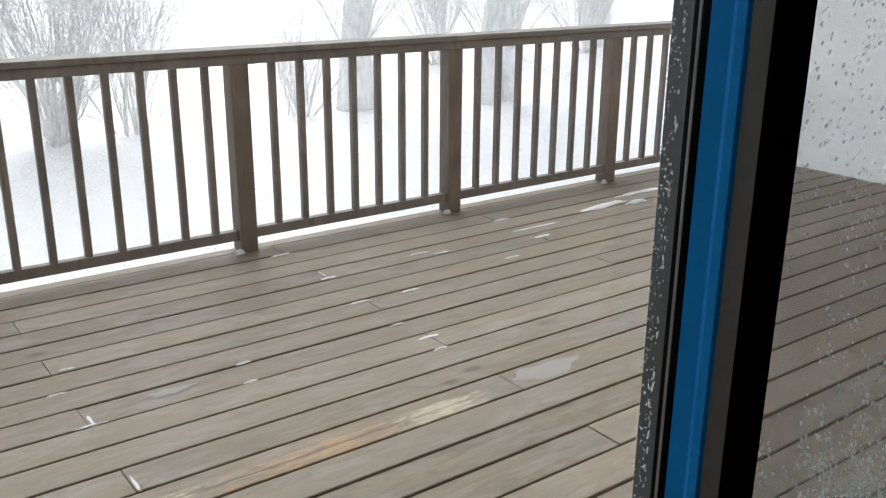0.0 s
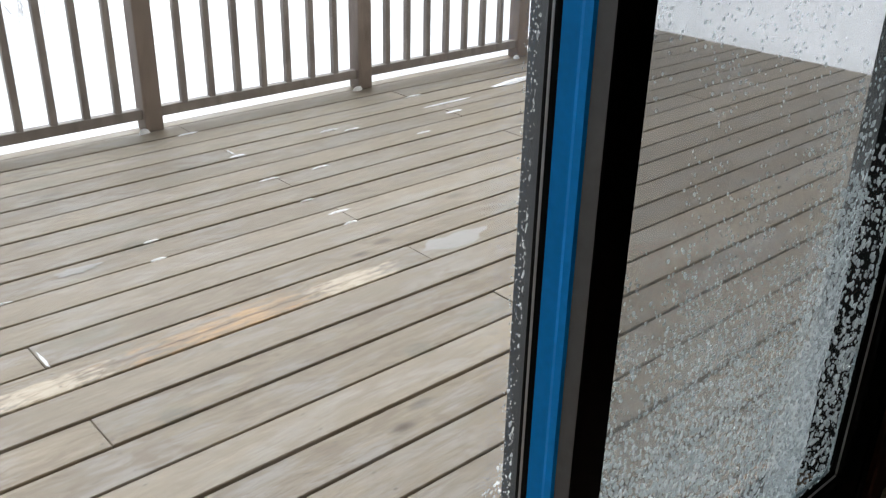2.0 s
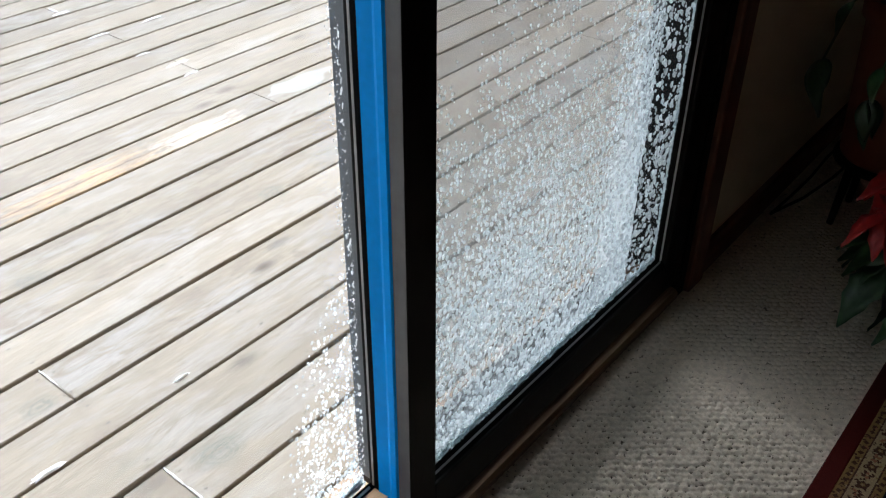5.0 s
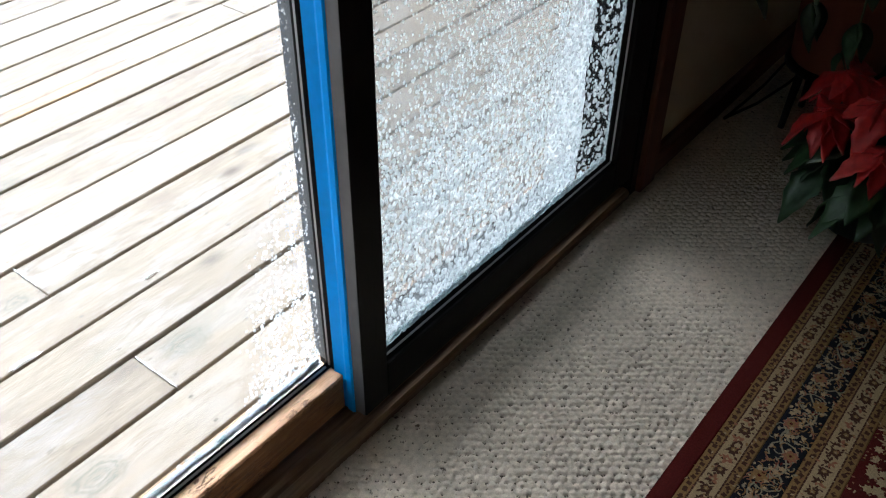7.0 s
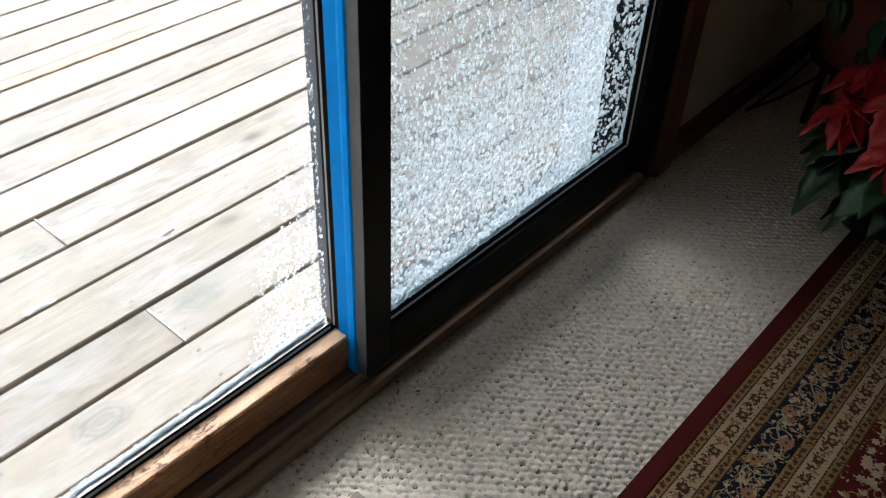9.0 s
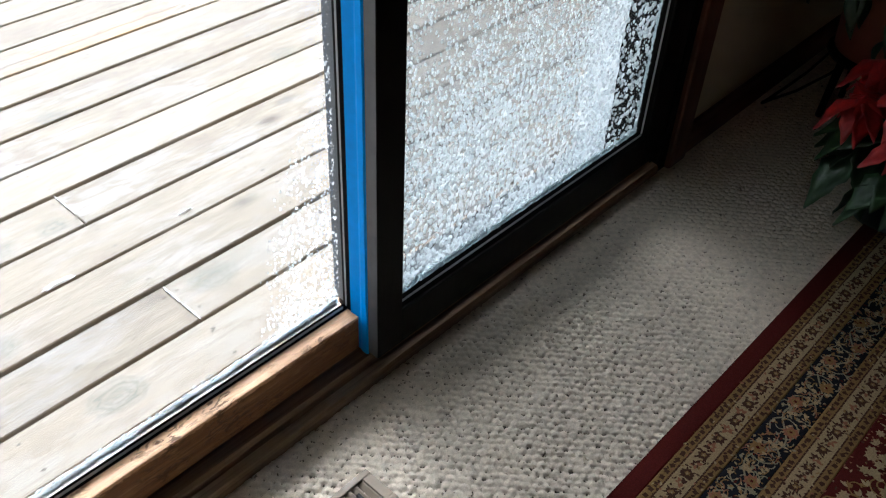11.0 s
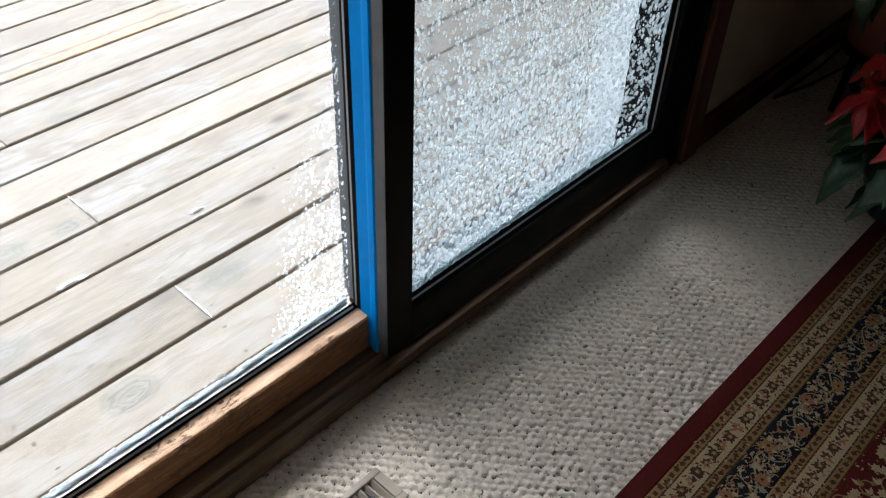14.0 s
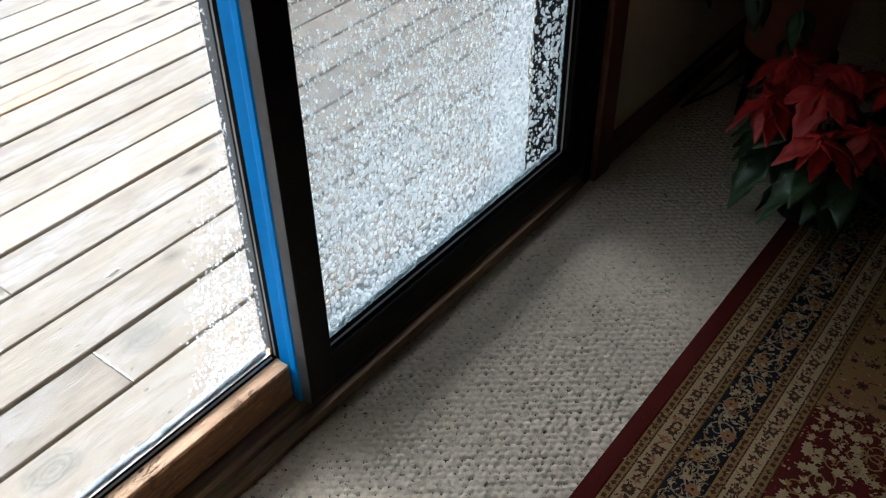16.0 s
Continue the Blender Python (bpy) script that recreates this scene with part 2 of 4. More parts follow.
def plain(name, color, rough=0.6, metal=0.0, var=0.12, scale=40.0, bump=0.0):
    m = Mat(name, color, rough, metal)
    n = m.noise(m.coords(), scale, 5, 0.6)
    big = m.noise(m.coords(), scale / 9, 3)
    f = m.math("ADD", m.math("MULTIPLY", n, 0.5), m.math("MULTIPLY", big, 0.5))
    lo, hi = tuple(c * (1 - var) for c in color), tuple(min(1, c * (1 + var)) for c in color)
    m.color(m.ramp(f, [(0.3, lo), (0.7, hi)]))
    if bump:
        m.bump(n, bump, 0.002)
    return m.m


EDGE = plain("grey_sash_edge", (0.085, 0.085, 0.086), 0.55, var=0.2)
RUBBER = plain("black_glazing_gasket", (0.004, 0.004, 0.0045), 0.4)
RUBBER.node_tree.nodes["Principled BSDF"].inputs["Specular IOR Level"].default_value = 0.12
ALU = plain("pale_glazing_bead", (0.45, 0.46, 0.47), 0.4, 0.4)
TAPE = plain("blue_masking_tape", (0.008, 0.27, 0.76), 0.55, var=0.10, scale=90, bump=0.15)
TAPE.node_tree.nodes["Principled BSDF"].inputs["Specular IOR Level"].default_value = 0.1
WALLP = plain("beige_wall_paint", (0.66, 0.56, 0.42), 0.85, var=0.05, scale=60, bump=0.15)
CEIL = plain("white_ceiling_paint", (0.38, 0.37, 0.35), 0.9, var=0.04, scale=50, bump=0.2)
SIDING = plain("pale_house_siding", (0.60, 0.60, 0.58), 0.8, var=0.05)
SNOW = plain("fresh_snow", (0.86, 0.87, 0.89), 0.7, var=0.03, scale=14, bump=0.4)
CLAD = plain("slate_grey_outer_cladding", (0.115, 0.13, 0.145), 0.5)
VENTM = plain("tan_register_enamel", (0.23, 0.18, 0.128), 0.45, 0.1, var=0.15, scale=120)
DARK = plain("dark_duct_metal", (0.015, 0.014, 0.013), 0.7)
IRON = plain("grey_nail_steel", (0.14, 0.12, 0.10), 0.8, 0.0)


def glass_mat():
    m = bpy.data.materials.new("window_glass")
    m.use_nodes = True
    n, l = m.node_tree.nodes, m.node_tree.links
    n.remove(n["Principled BSDF"])
    tr, gl, mx = n.new("ShaderNodeBsdfTransparent"), n.new("ShaderNodeBsdfGlossy"), n.new("ShaderNodeMixShader")
    gl.inputs["Roughness"].default_value = 0.02
    fr = n.new("ShaderNodeLayerWeight")
    fr.inputs[0].default_value = 0.12
    k1, k2 = n.new("ShaderNodeMath"), n.new("ShaderNodeMath")
    k1.operation, k2.operation = "POWER", "MULTIPLY_ADD"
    k1.inputs[1].default_value, k2.inputs[1].default_value, k2.inputs[2].default_value = 3.0, 0.4, 0.02
    l.new(fr.outputs["Facing"], k1.inputs[0])
    l.new(k1.outputs[0], k2.inputs[0])
    tr.inputs[0].default_value = (0.96, 0.97, 0.968, 1)
    l.new(k2.outputs[0], mx.inputs[0])
    l.new(tr.outputs[0], mx.inputs[1])
    l.new(gl.outputs[0], mx.inputs[2])
    l.new(mx.outputs[0], n["Material Output"].inputs[0])
    return m


GLASS = glass_mat()


# ---- building helpers ----
def mesh_of(bm, name, mat, smooth=False):
    me = bpy.data.meshes.new(name)
    bm.to_mesh(me)
    bm.free()
    for mt in mat if isinstance(mat, (list, tuple)) else (mat,):
        me.materials.append(mt)
    if smooth:
        for p in me.polygons:
            p.use_smooth = True
    return me


def part(name, bm, mat, parent=None, label="", smooth=False):
    ob = new(name, mesh_of(bm, name, mat, smooth))
    ob.parent = parent
    return tagged(ob, label)


def group(name, label, category, at=(0, 0, 0), grp="", kind=""):
    ob = new(name)
    ob.location = at
    ob.empty_display_size = 0.05
    return tagged(ob, label, category, grp, kind)


def add_box(bm, x0, x1, y0, y1, z0, z1, bevel=0.0, seg=1):
    r = bmesh.ops.create_cube(bm, size=1.0)
    vs = r["verts"]
    for v in vs:
        v.co = Vector(((x0 + x1) / 2 + v.co.x * (x1 - x0), (y0 + y1) / 2 + v.co.y * (y1 - y0), (z0 + z1) / 2 + v.co.z * (z1 - z0)))
    if bevel:
        es = list({e for v in vs for e in v.link_edges})
        bmesh.ops.bevel(bm, geom=es, offset=bevel, segments=seg, affect="EDGES", profile=0.6)
    return bm


def box(x0, x1, y0, y1, z0, z1, bevel=0.0, seg=1):
    return add_box(bmesh.new(), x0, x1, y0, y1, z0, z1, bevel, seg)


def prism(profile, x0, x1, axis="x"):
    """A closed profile drawn out along x (profile in y, z) or along z (profile in x, y)."""
    bm = bmesh.new()
    ring = []
    for e in (x0, x1):
        ring.append([bm.verts.new((e, a, b) if axis == "x" else (a, b, e)) for a, b in profile])
    n = len(profile)
    for i in range(n):
        j = (i + 1) % n
        bm.faces.new((ring[0][i], ring[0][j], ring[1][j], ring[1][i]))
    bm.faces.new(ring[0][::-1])
    bm.faces.new(ring[1])
    bmesh.ops.recalc_face_normals(bm, faces=bm.faces)
    return bm


def lathe(profile, seg=28):
    bm = bmesh.new()
    rings = [[bm.verts.new((r * math.cos(2 * math.pi * i / seg), r * math.sin(2 * math.pi * i / seg), z)) for i in range(seg)] for r, z in profile]
    for a, b in zip(rings, rings[1:]):
        for i in range(seg):
            j = (i + 1) % seg
            bm.faces.new((a[i], a[j], b[j], b[i]))
    bm.faces.new(rings[0][::-1])
    bm.faces.new(rings[-1])
    bmesh.ops.recalc_face_normals(bm, faces=bm.faces)
    return bm


def tube(points, radii, seg=6, bm=None):
    """A tapered limb along points."""
    bm = bm or bmesh.new()
    prev = None
    n = len(points)
    for i, p in enumerate(points):
        p = Vector(p)
        d = (Vector(points[min(i + 1, n - 1)]) - Vector(points[max(i - 1, 0)])).normalized()
        a = d.orthogonal().normalized()
        b = d.cross(a)
        ring = [bm.verts.new(p + radii[i] * (math.cos(2 * math.pi * k / seg) * a + math.sin(2 * math.pi * k / seg) * b)) for k in range(seg)]
        if prev:
            for k in range(seg):
                j = (k + 1) % seg
                bm.faces.new((prev[k], prev[j], ring[j], ring[k]))
        else:
            bm.faces.new(ring[::-1])
        prev = ring
    bm.faces.new(prev)
    return bm


def data_mesh(name, verts, faces, mat, smooth=False, parent=None, label=""):
    me = bpy.data.meshes.new(name)
    me.from_pydata(verts, [], faces)
    me.update()
    for mt in mat if isinstance(mat, (list, tuple)) else (mat,):
        me.materials.append(mt)
    if smooth:
        me.polygons.foreach_set("use_smooth", [True] * len(me.polygons))
    ob = new(name, me)
    ob.parent = parent
    return tagged(ob, label)


# ---- the plan ----
FACE_R, FACE_L = 0.905, 0.955       # room faces of the sliding sash and of the fixed sash
GLASS_R, GLASS_L = 0.930, 0.996
OPEN_X0, OPEN_X1, OPEN_Z = -0.11, 1.905, 2.06
DECK_Z, PITCH, GAP0 = -0.035, 0.146, 1.30
POST_X, BAY, RAIL_Y = 1.911, 1.237, 4.385
WALL_IN, WALL_OUT = 0.915, 1.055
RX0, RX1, RY0, CEIL_Z = -4.2, 5.2, -6.5, 2.45

# walls, ceiling
bm = bmesh.new()
add_box(bm, RX0 - 0.12, OPEN_X0, WALL_IN, WALL_OUT, -0.2, CEIL_Z)
add_box(bm, OPEN_X1, RX1 + 0.12, WALL_IN, WALL_OUT, -0.2, CEIL_Z)
add_box(bm, OPEN_X0, OPEN_X1, WALL_IN, WALL_OUT, OPEN_Z, CEIL_Z)
tagged(part("wall_north", bm, WALLP), "beige painted wall with the patio door in it", "wall", kind="structure")
tagged(part("wall_east", box(RX1, RX1 + 0.12, RY0, WALL_IN, -0.2, CEIL_Z), WALLP), "plain beige painted wall closing the room", "wall", kind="structure")
tagged(part("wall_west", box(RX0 - 0.12, RX0, RY0, WALL_IN, -0.2, CEIL_Z), WALLP), "plain beige painted wall closing the room", "wall", kind="structure")
tagged(part("wall_south", box(RX0 - 0.12, RX1 + 0.12, RY0 - 0.12, RY0, -0.2, CEIL_Z), WALLP), "plain beige painted wall closing the room", "wall", kind="structure")
tagged(part("ceiling", box(RX0 - 0.12, RX1 + 0.12, RY0 - 0.12, WALL_OUT, CEIL_Z, CEIL_Z + 0.15), CEIL), "white painted ceiling of the room", "ceiling", kind="structure")
tagged(part("baseboard", prism([(0.895, 0.0), (0.915, 0.0), (0.915, 0.075), (0.903, 0.075), (0.895, 0.064)], 1.976, RX1), BASEB), "red-brown stained wooden baseboard along the wall", "baseboard", kind="structure")
tagged(part("trim", box(1.897, 1.974, 0.885, 0.915, 0.0, OPEN_Z + 0.09, 0.004), CASING), "red-brown wooden casing beside the patio door", "door casing", kind="structure")
tagged(part("trim", box(-0.2, -0.107, 0.885, 0.915, 0.0, OPEN_Z + 0.09, 0.004), CASING), "red-brown wooden casing beside the patio door", "door casing", kind="structure")
tagged(part("trim", box(-0.2, 1.974, 0.885, 0.915, OPEN_Z + 0.0905, OPEN_Z + 0.18, 0.004), CASING), "red-brown wooden casing over the patio door", "door casing", kind="structure")

# ---- the patio door ----
door = group("door_1", "black-brown sliding patio door with frosted glass and blue tape", "patio door", (0.9, 0.95, 0), kind="structure")


def dpart(name, bm, mat, parent=door, label="", smooth=False):
    for v in bm.verts:
        v.co -= Vector((0.9, 0.95, 0))
    return part(name, bm, mat, parent, label, smooth)


dpart("jamb", box(1.868, OPEN_X1, 0.90, 1.065, 0.0, OPEN_Z, 0.003), SASH)
dpart("jamb", box(OPEN_X0, -0.07, 0.90, 1.10, 0.0, OPEN_Z, 0.003), SASH)
dpart("head", box(-0.07, 1.868, 0.90, 1.10, OPEN_Z - 0.04, OPEN_Z, 0.003), SASH)
THR = [(0.900, 0.0), (0.900, 0.012), (0.906, 0.020), (0.922, 0.022), (0.924, 0.016), (0.928, 0.016), (0.930, 0.030), (0.934, 0.040), (0.952, 0.046),
       (1.00, 0.048), (1.07, 0.030), (1.12, 0.006), (1.12, -0.03), (0.902, -0.03)]
dpart("threshold", prism(THR, -0.07, 1.868), THRESH, label="worn brown wooden door threshold with a groove")

# fixed sash: scuffed bottom rail, black stiles, tape over the meeting stile
sash_l = dpart("fixed_sash", box(-0.07, 0.01, FACE_L, 1.020, 0.05, OPEN_Z - 0.04, 0.002), SASH, label="fixed sash with a black-brown stile")


def spart(name, bm, mat, parent, label="", smooth=False):
    return dpart(name, bm, mat, parent, label, smooth)


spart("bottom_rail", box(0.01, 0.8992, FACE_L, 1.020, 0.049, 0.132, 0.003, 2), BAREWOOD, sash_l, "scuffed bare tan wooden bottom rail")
spart("top_rail", box(0.01, 0.8992, FACE_L, 1.020, OPEN_Z - 0.13, OPEN_Z - 0.04, 0.002), SASH, sash_l)
spart("meeting_stile", box(0.900, 0.958, 0.9485, 0.9985, 0.0495, OPEN_Z - 0.131, 0.002), SASH, sash_l)
spart("outer_stile", box(0.9055, 0.958, 0.9990, 1.029, 0.1325, OPEN_Z - 0.131, 0.002), CLAD, sash_l)
tape = [(0.8990, 0.9297), (0.8960, 0.9330), (0.8962, 0.9440), (0.8986, 0.9500), (0.8968, 0.9738), (0.8998, 0.9743), (0.8998, 0.9297)]
spart("tape", prism(tape, 0.0500, OPEN_Z - 0.14, "z"), TAPE, sash_l, "bright blue masking tape down the stile")
spart("gasket", prism([(0.8955, 0.9910), (0.8970, 0.9820), (0.8999, 0.9746), (0.8999, GLASS_L - 0.0035), (0.8955, GLASS_L - 0.0035)], 0.140, OPEN_Z - 0.14, "z"), RUBBER, sash_l)
spart("bead", prism([(0.8952, 0.9868), (0.8958, 0.9846), (0.8964, 0.9836), (0.8960, 0.9870)], 0.140, OPEN_Z - 0.14, "z"), ALU, sash_l)
spart("gasket", prism([(GLASS_L - 0.012, 0.1322), (GLASS_L - 0.0035, 0.1322), (GLASS_L - 0.0035, 0.1420), (GLASS_L - 0.007, 0.1385)], 0.01, 0.8992), RUBBER, sash_l)
spart("bead", prism([(GLASS_L - 0.0090, 0.1362), (GLASS_L - 0.0064, 0.1392), (GLASS_L - 0.0070, 0.1398), (GLASS_L - 0.0096, 0.1366)], 0.01, 0.890), ALU, sash_l)
pane = spart("pane", box(0.01, 0.8992, GLASS_L - 0.003, GLASS_L + 0.003, 0.1325, OPEN_Z - 0.131), GLASS, sash_l, "clear glass with ice in its corner")
pane.visible_shadow = False

# sliding sash
sash_r = dpart("sliding_sash", box(0.900, 0.963, FACE_R, 0.948, 0.055, OPEN_Z - 0.045, 0.0015), SASH, label="sliding sash with black-brown stiles and rails")
spart("edge_strip", prism([(0.8992, FACE_R + 0.0016), (0.8998, FACE_R + 0.0016), (0.8998, 0.9295), (0.8988, 0.9295)], 0.056, OPEN_Z - 0.05, "z"), EDGE, sash_r, "grey edge strip of the sliding sash")
spart("lock_stile", box(1.781, 1.867, FACE_R, 0.948, 0.055, OPEN_Z - 0.045, 0.0025, 2), SASH, sash_r)
spart("bottom_rail", box(0.963, 1.781, FACE_R, 0.948, 0.055, 0.138, 0.0025, 2), SASH, sash_r)
spart("top_rail", box(0.963, 1.781, FACE_R, 0.948, OPEN_Z - 0.14, OPEN_Z - 0.045, 0.0025, 2), SASH, sash_r)
spart("gasket", prism([(FACE_R + 0.006, 0.1382), (GLASS_R - 0.0035, 0.1382), (GLASS_R - 0.0035, 0.152), (FACE_R + 0.014, 0.146)], 0.963, 1.781), RUBBER, sash_r)
spart("gasket", prism([(1.781, FACE_R + 0.006), (1.781, GLASS_R - 0.0035), (1.768, GLASS_R - 0.0035), (1.773, FACE_R + 0.014)], 0.152, OPEN_Z - 0.14, "z"), RUBBER, sash_r)
spart("bead", prism([(FACE_R + 0.0115, 0.1452), (FACE_R + 0.0145, 0.1474), (FACE_R + 0.0138, 0.1486), (FACE_R + 0.0105, 0.1462)], 0.963, 1.772), ALU, sash_r)
spart("bead", prism([(1.7735, FACE_R + 0.0115), (1.7716, FACE_R + 0.0145), (1.7704, FACE_R + 0.0138), (1.7724, FACE_R + 0.0105)], 0.150, OPEN_Z - 0.14, "z"), ALU, sash_r)
pane = spart("pane", box(0.963, 1.781, GLASS_R - 0.003, GLASS_R + 0.003, 0.138, OPEN_Z - 0.14), GLASS, sash_r, "glass coated with frozen snow outside")
pane.visible_shadow = False

# ---- deck: boards with butt joints every third row ----
deck = group("deck", "weathered grey-brown timber deck outside the door", "deck", (0, 0, DECK_Z), kind="structure")
JOINT = {0: 0.775, 1: 3.23, 2: 2.03}
DX0, DX1 = -4.1, 5.79
rng = random.Random(4)
board_cache = {}


def board_mesh(length, width, mat):
    key = (round(length, 3), round(width, 3), mat.name)
    if key not in board_cache:
        bm = box(0, length, 0, width, -0.028, 0, 0.0026, 1)
        board_cache[key] = mesh_of(bm, "board", mat)
    return board_cache[key]


def make_boards():
    for row in range(-2, 22):
        y0 = GAP0 + PITCH * row + 0.0046
        width = PITCH - 0.0092
        if row == -2:
            y0, width = 1.075, GAP0 - PITCH - 0.0046 - 1.075
        if row == 21:
            width = 0.075
        cuts = sorted({DX0, DX1, *(JOINT[row % 3] + 3.72 * k for k in range(-2, 2) if DX0 + 0.2 < JOINT[row % 3] + 3.72 * k < DX1 - 0.2)})
        for a, b in zip(cuts, cuts[1:]):
            ob = new("board", board_mesh(b - a - 0.0012, width, WORN if row == 8 and a < 1 else DECK))
            ob.parent = deck
            ob.location = (a + 0.0006, y0 + rng.uniform(-0.001, 0.001), rng.uniform(-0.0015, 0.0015))
            ob.rotation_euler = (rng.uniform(-0.004, 0.004), 0, 0)


# nail heads: pairs on each joist
def make_nails():
    verts, faces = [], []
    for row in range(-1, 21):
        for k in range(-4, 13):
            x = 0.775 + 0.4133 * k
            for dy in (0.028, 0.110):
                for dx in ((-0.014, 0.014) if abs((x - JOINT[row % 3]) / 3.72 - round((x - JOINT[row % 3]) / 3.72)) < 0.02 else (0.0,)):
                    cx, cy = x + dx + rng.uniform(-0.008, 0.008), GAP0 + PITCH * row + dy + rng.uniform(-0.006, 0.006)
                    b = len(verts)
                    ra, rb = rng.uniform(0.0036, 0.0062), rng.uniform(0.0026, 0.0040)
                    verts.extend((cx + ra * math.cos(a * math.pi / 4), cy + rb * math.sin(a * math.pi / 4), 0.0018) for a in range(8))
                    faces.append(tuple(range(b, b + 8)))
    tagged(data_mesh("nail_heads", verts, faces, IRON, parent=deck), kind="stuff")


def gap_litter():
    """Needles, grit and old snow packed between the boards."""
    m = Mat("packed_grit", (0.1, 0.09, 0.07), 0.9)
    g = m.noise(m.coords((60, 200, 200)), 1.5, 5, 0.7)
    c = m.ramp(g, [(0.35, (0.055, 0.044, 0.032)), (0.62, (0.135, 0.115, 0.09)), (0.72, (0.42, 0.41, 0.40))])
    m.color(c)
    m.bump(g, 0.6, 0.004)
    verts, faces = [], []
    for row in range(-1, 22):
        y = GAP0 + PITCH * row
        n = 330
        for i in range(n + 1):
            x = DX0 + (DX1 - DX0) * i / n
            z = -0.0125 + 0.004 * noise.noise((x * 9, row * 3.7, 0)) + 0.002 * noise.noise((x * 40, row, 5))
            verts += [(x, y - 0.0062, z), (x, y + 0.0062, z - 0.001)]
            if i:
                b = len(verts) - 4
                faces.append((b, b + 2, b + 3, b + 1))
    tagged(data_mesh("gap_litter", verts, faces, m.m, True, deck, "brown grit and snow packed between the boards"), kind="stuff")


bm = bmesh.new()
for k in range(-11, 13):
    add_box(bm, 0.775 + 0.4133 * k - 0.019, 0.775 + 0.4133 * k + 0.019, 1.06, 4.36, -0.20, -0.0305)
part("joists", bm, RAILWOOD, deck)
part("rim_joist", box(DX0, DX1, 4.40, 4.438, -0.24, -0.0305), RAILWOOD, deck)

# ---- railing ----
rail = group("railing", "brown stained wooden deck railing with square balusters", "railing", (POST_X, RAIL_Y, DECK_Z))
POST = mesh_of(box(-0.0445, 0.0445, -0.0445, 0.0445, 0, 0.905, 0.004), "post", POSTWOOD)
BALU = mesh_of(box(-0.0155, 0.0155, -0.0155, 0.0155, 0.085, 0.925, 0.002), "baluster", RAILWOOD)
LOWR = mesh_of(box(0.046, BAY - 0.046, -0.020, 0.020, 0.060, 0.109, 0.003), "bottom_rail", RAILWOOD)
for k in range(-4, 4):
    ob = new("post", POST)
    ob.parent, ob.location = rail, (BAY * k, 0, 0)
    if k < 3:
        ob = new("bottom_rail", LOWR)
        ob.parent, ob.location = rail, (BAY * k, -0.005, 0)
        for i in range(7):
            ob = new("baluster", BALU)
            ob.parent, ob.location = rail, (BAY * k + 0.0445 + 0.133 + 0.147 * i + (0.025 if k == -1 else 0), -0.005 + rng.uniform(-0.001, 0.001), -0.0002 * i)
part("top_rail", box(-BAY * 4 - 0.05, BAY * 3 + 0.06, -0.052, 0.030, 0.895, 0.940, 0.004), RAILWOOD, rail)
part("cap_rail", box(-BAY * 4 - 0.07, BAY * 3 + 0.08, -0.066, 0.075, 0.9403, 0.968, 0.005, 2), RAILWOOD, rail, "weathered rail cap with a dusting of snow")

# ---- snowy yard ----
def snow_ground():
    n = 220
    verts, faces = [], []
    xs = [(-1 if i < n / 2 else 1) * (abs(i - n / 2) / (n / 2)) ** 3 * 600 for i in range(n + 1)]
    for j in range(n + 1):
        y = 4.2 + (j / n) ** 3 * 800 if j else -40
        for i in range(n + 1):
            x = xs[i]
            d = max(0.0, y - 5)
            h = -0.80 + 0.10 * noise.noise((x * 0.25, y * 0.25, 0)) + min(1.0, d / 40) * 0.8 * noise.noise((x * 0.03, y * 0.03, 3))
            verts.append((x, y, h if j else -0.8))
    for j in range(n):
        for i in range(n):
            a = j * (n + 1) + i
            faces.append((a, a + 1, a + n + 2, a + n + 1))
    return data_mesh("ground", verts, faces, SNOW, True)


tagged(snow_ground(), "deep white snow covering the yard", "snow", kind="structure")

# ---- carpet, rug ----
def carpet_mat():
    m = Mat("nubby_berber_wool", (0.5, 0.45, 0.38), 0.95)
    v = m.coords()
    big = m.noise(v, 5.0, 3)
    tuft = m.noise(v, 75.0, 2, 0.5)
    fine = m.noise(v, 420.0, 3, 0.7)
    c = m.ramp(fine, [(0.25, (0.60, 0.505, 0.40)), (0.55, (0.78, 0.675, 0.54)), (0.8, (0.86, 0.765, 0.63))])
    c = m.mix(m.ramp(tuft, [(0.35, (0.35, 0.35, 0.35)), (0.6, (0, 0, 0))]), c, (0.40, 0.35, 0.28))
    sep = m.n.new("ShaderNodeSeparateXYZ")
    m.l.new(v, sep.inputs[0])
    # the lower the pile, the darker: shade between nubs put into the colour
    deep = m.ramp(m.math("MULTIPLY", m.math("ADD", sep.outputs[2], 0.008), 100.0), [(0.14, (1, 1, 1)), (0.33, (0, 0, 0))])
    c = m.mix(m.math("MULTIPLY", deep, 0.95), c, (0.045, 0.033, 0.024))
    fleck = m.noise(v, 62.0, 2, 0.5)
    c = m.mix(m.ramp(fleck, [(0.69, (0, 0, 0)), (0.73, (0.8, 0.8, 0.8))]), c, (0.07, 0.05, 0.038))
    c = m.mix(m.math("MULTIPLY", big, 0.2), c, (0.45, 0.40, 0.33))
    m.color(c)
    m.bump(fine, 0.9, 0.003)
    m.b.inputs["Specular IOR Level"].default_value = 0.1
    return m.m


CARPET = carpet_mat()


def hashed(a, b, k):
    return np.abs(np.sin(a * 12.9898 + b * 78.233 + k * 37.719) * 43758.5453) % 1


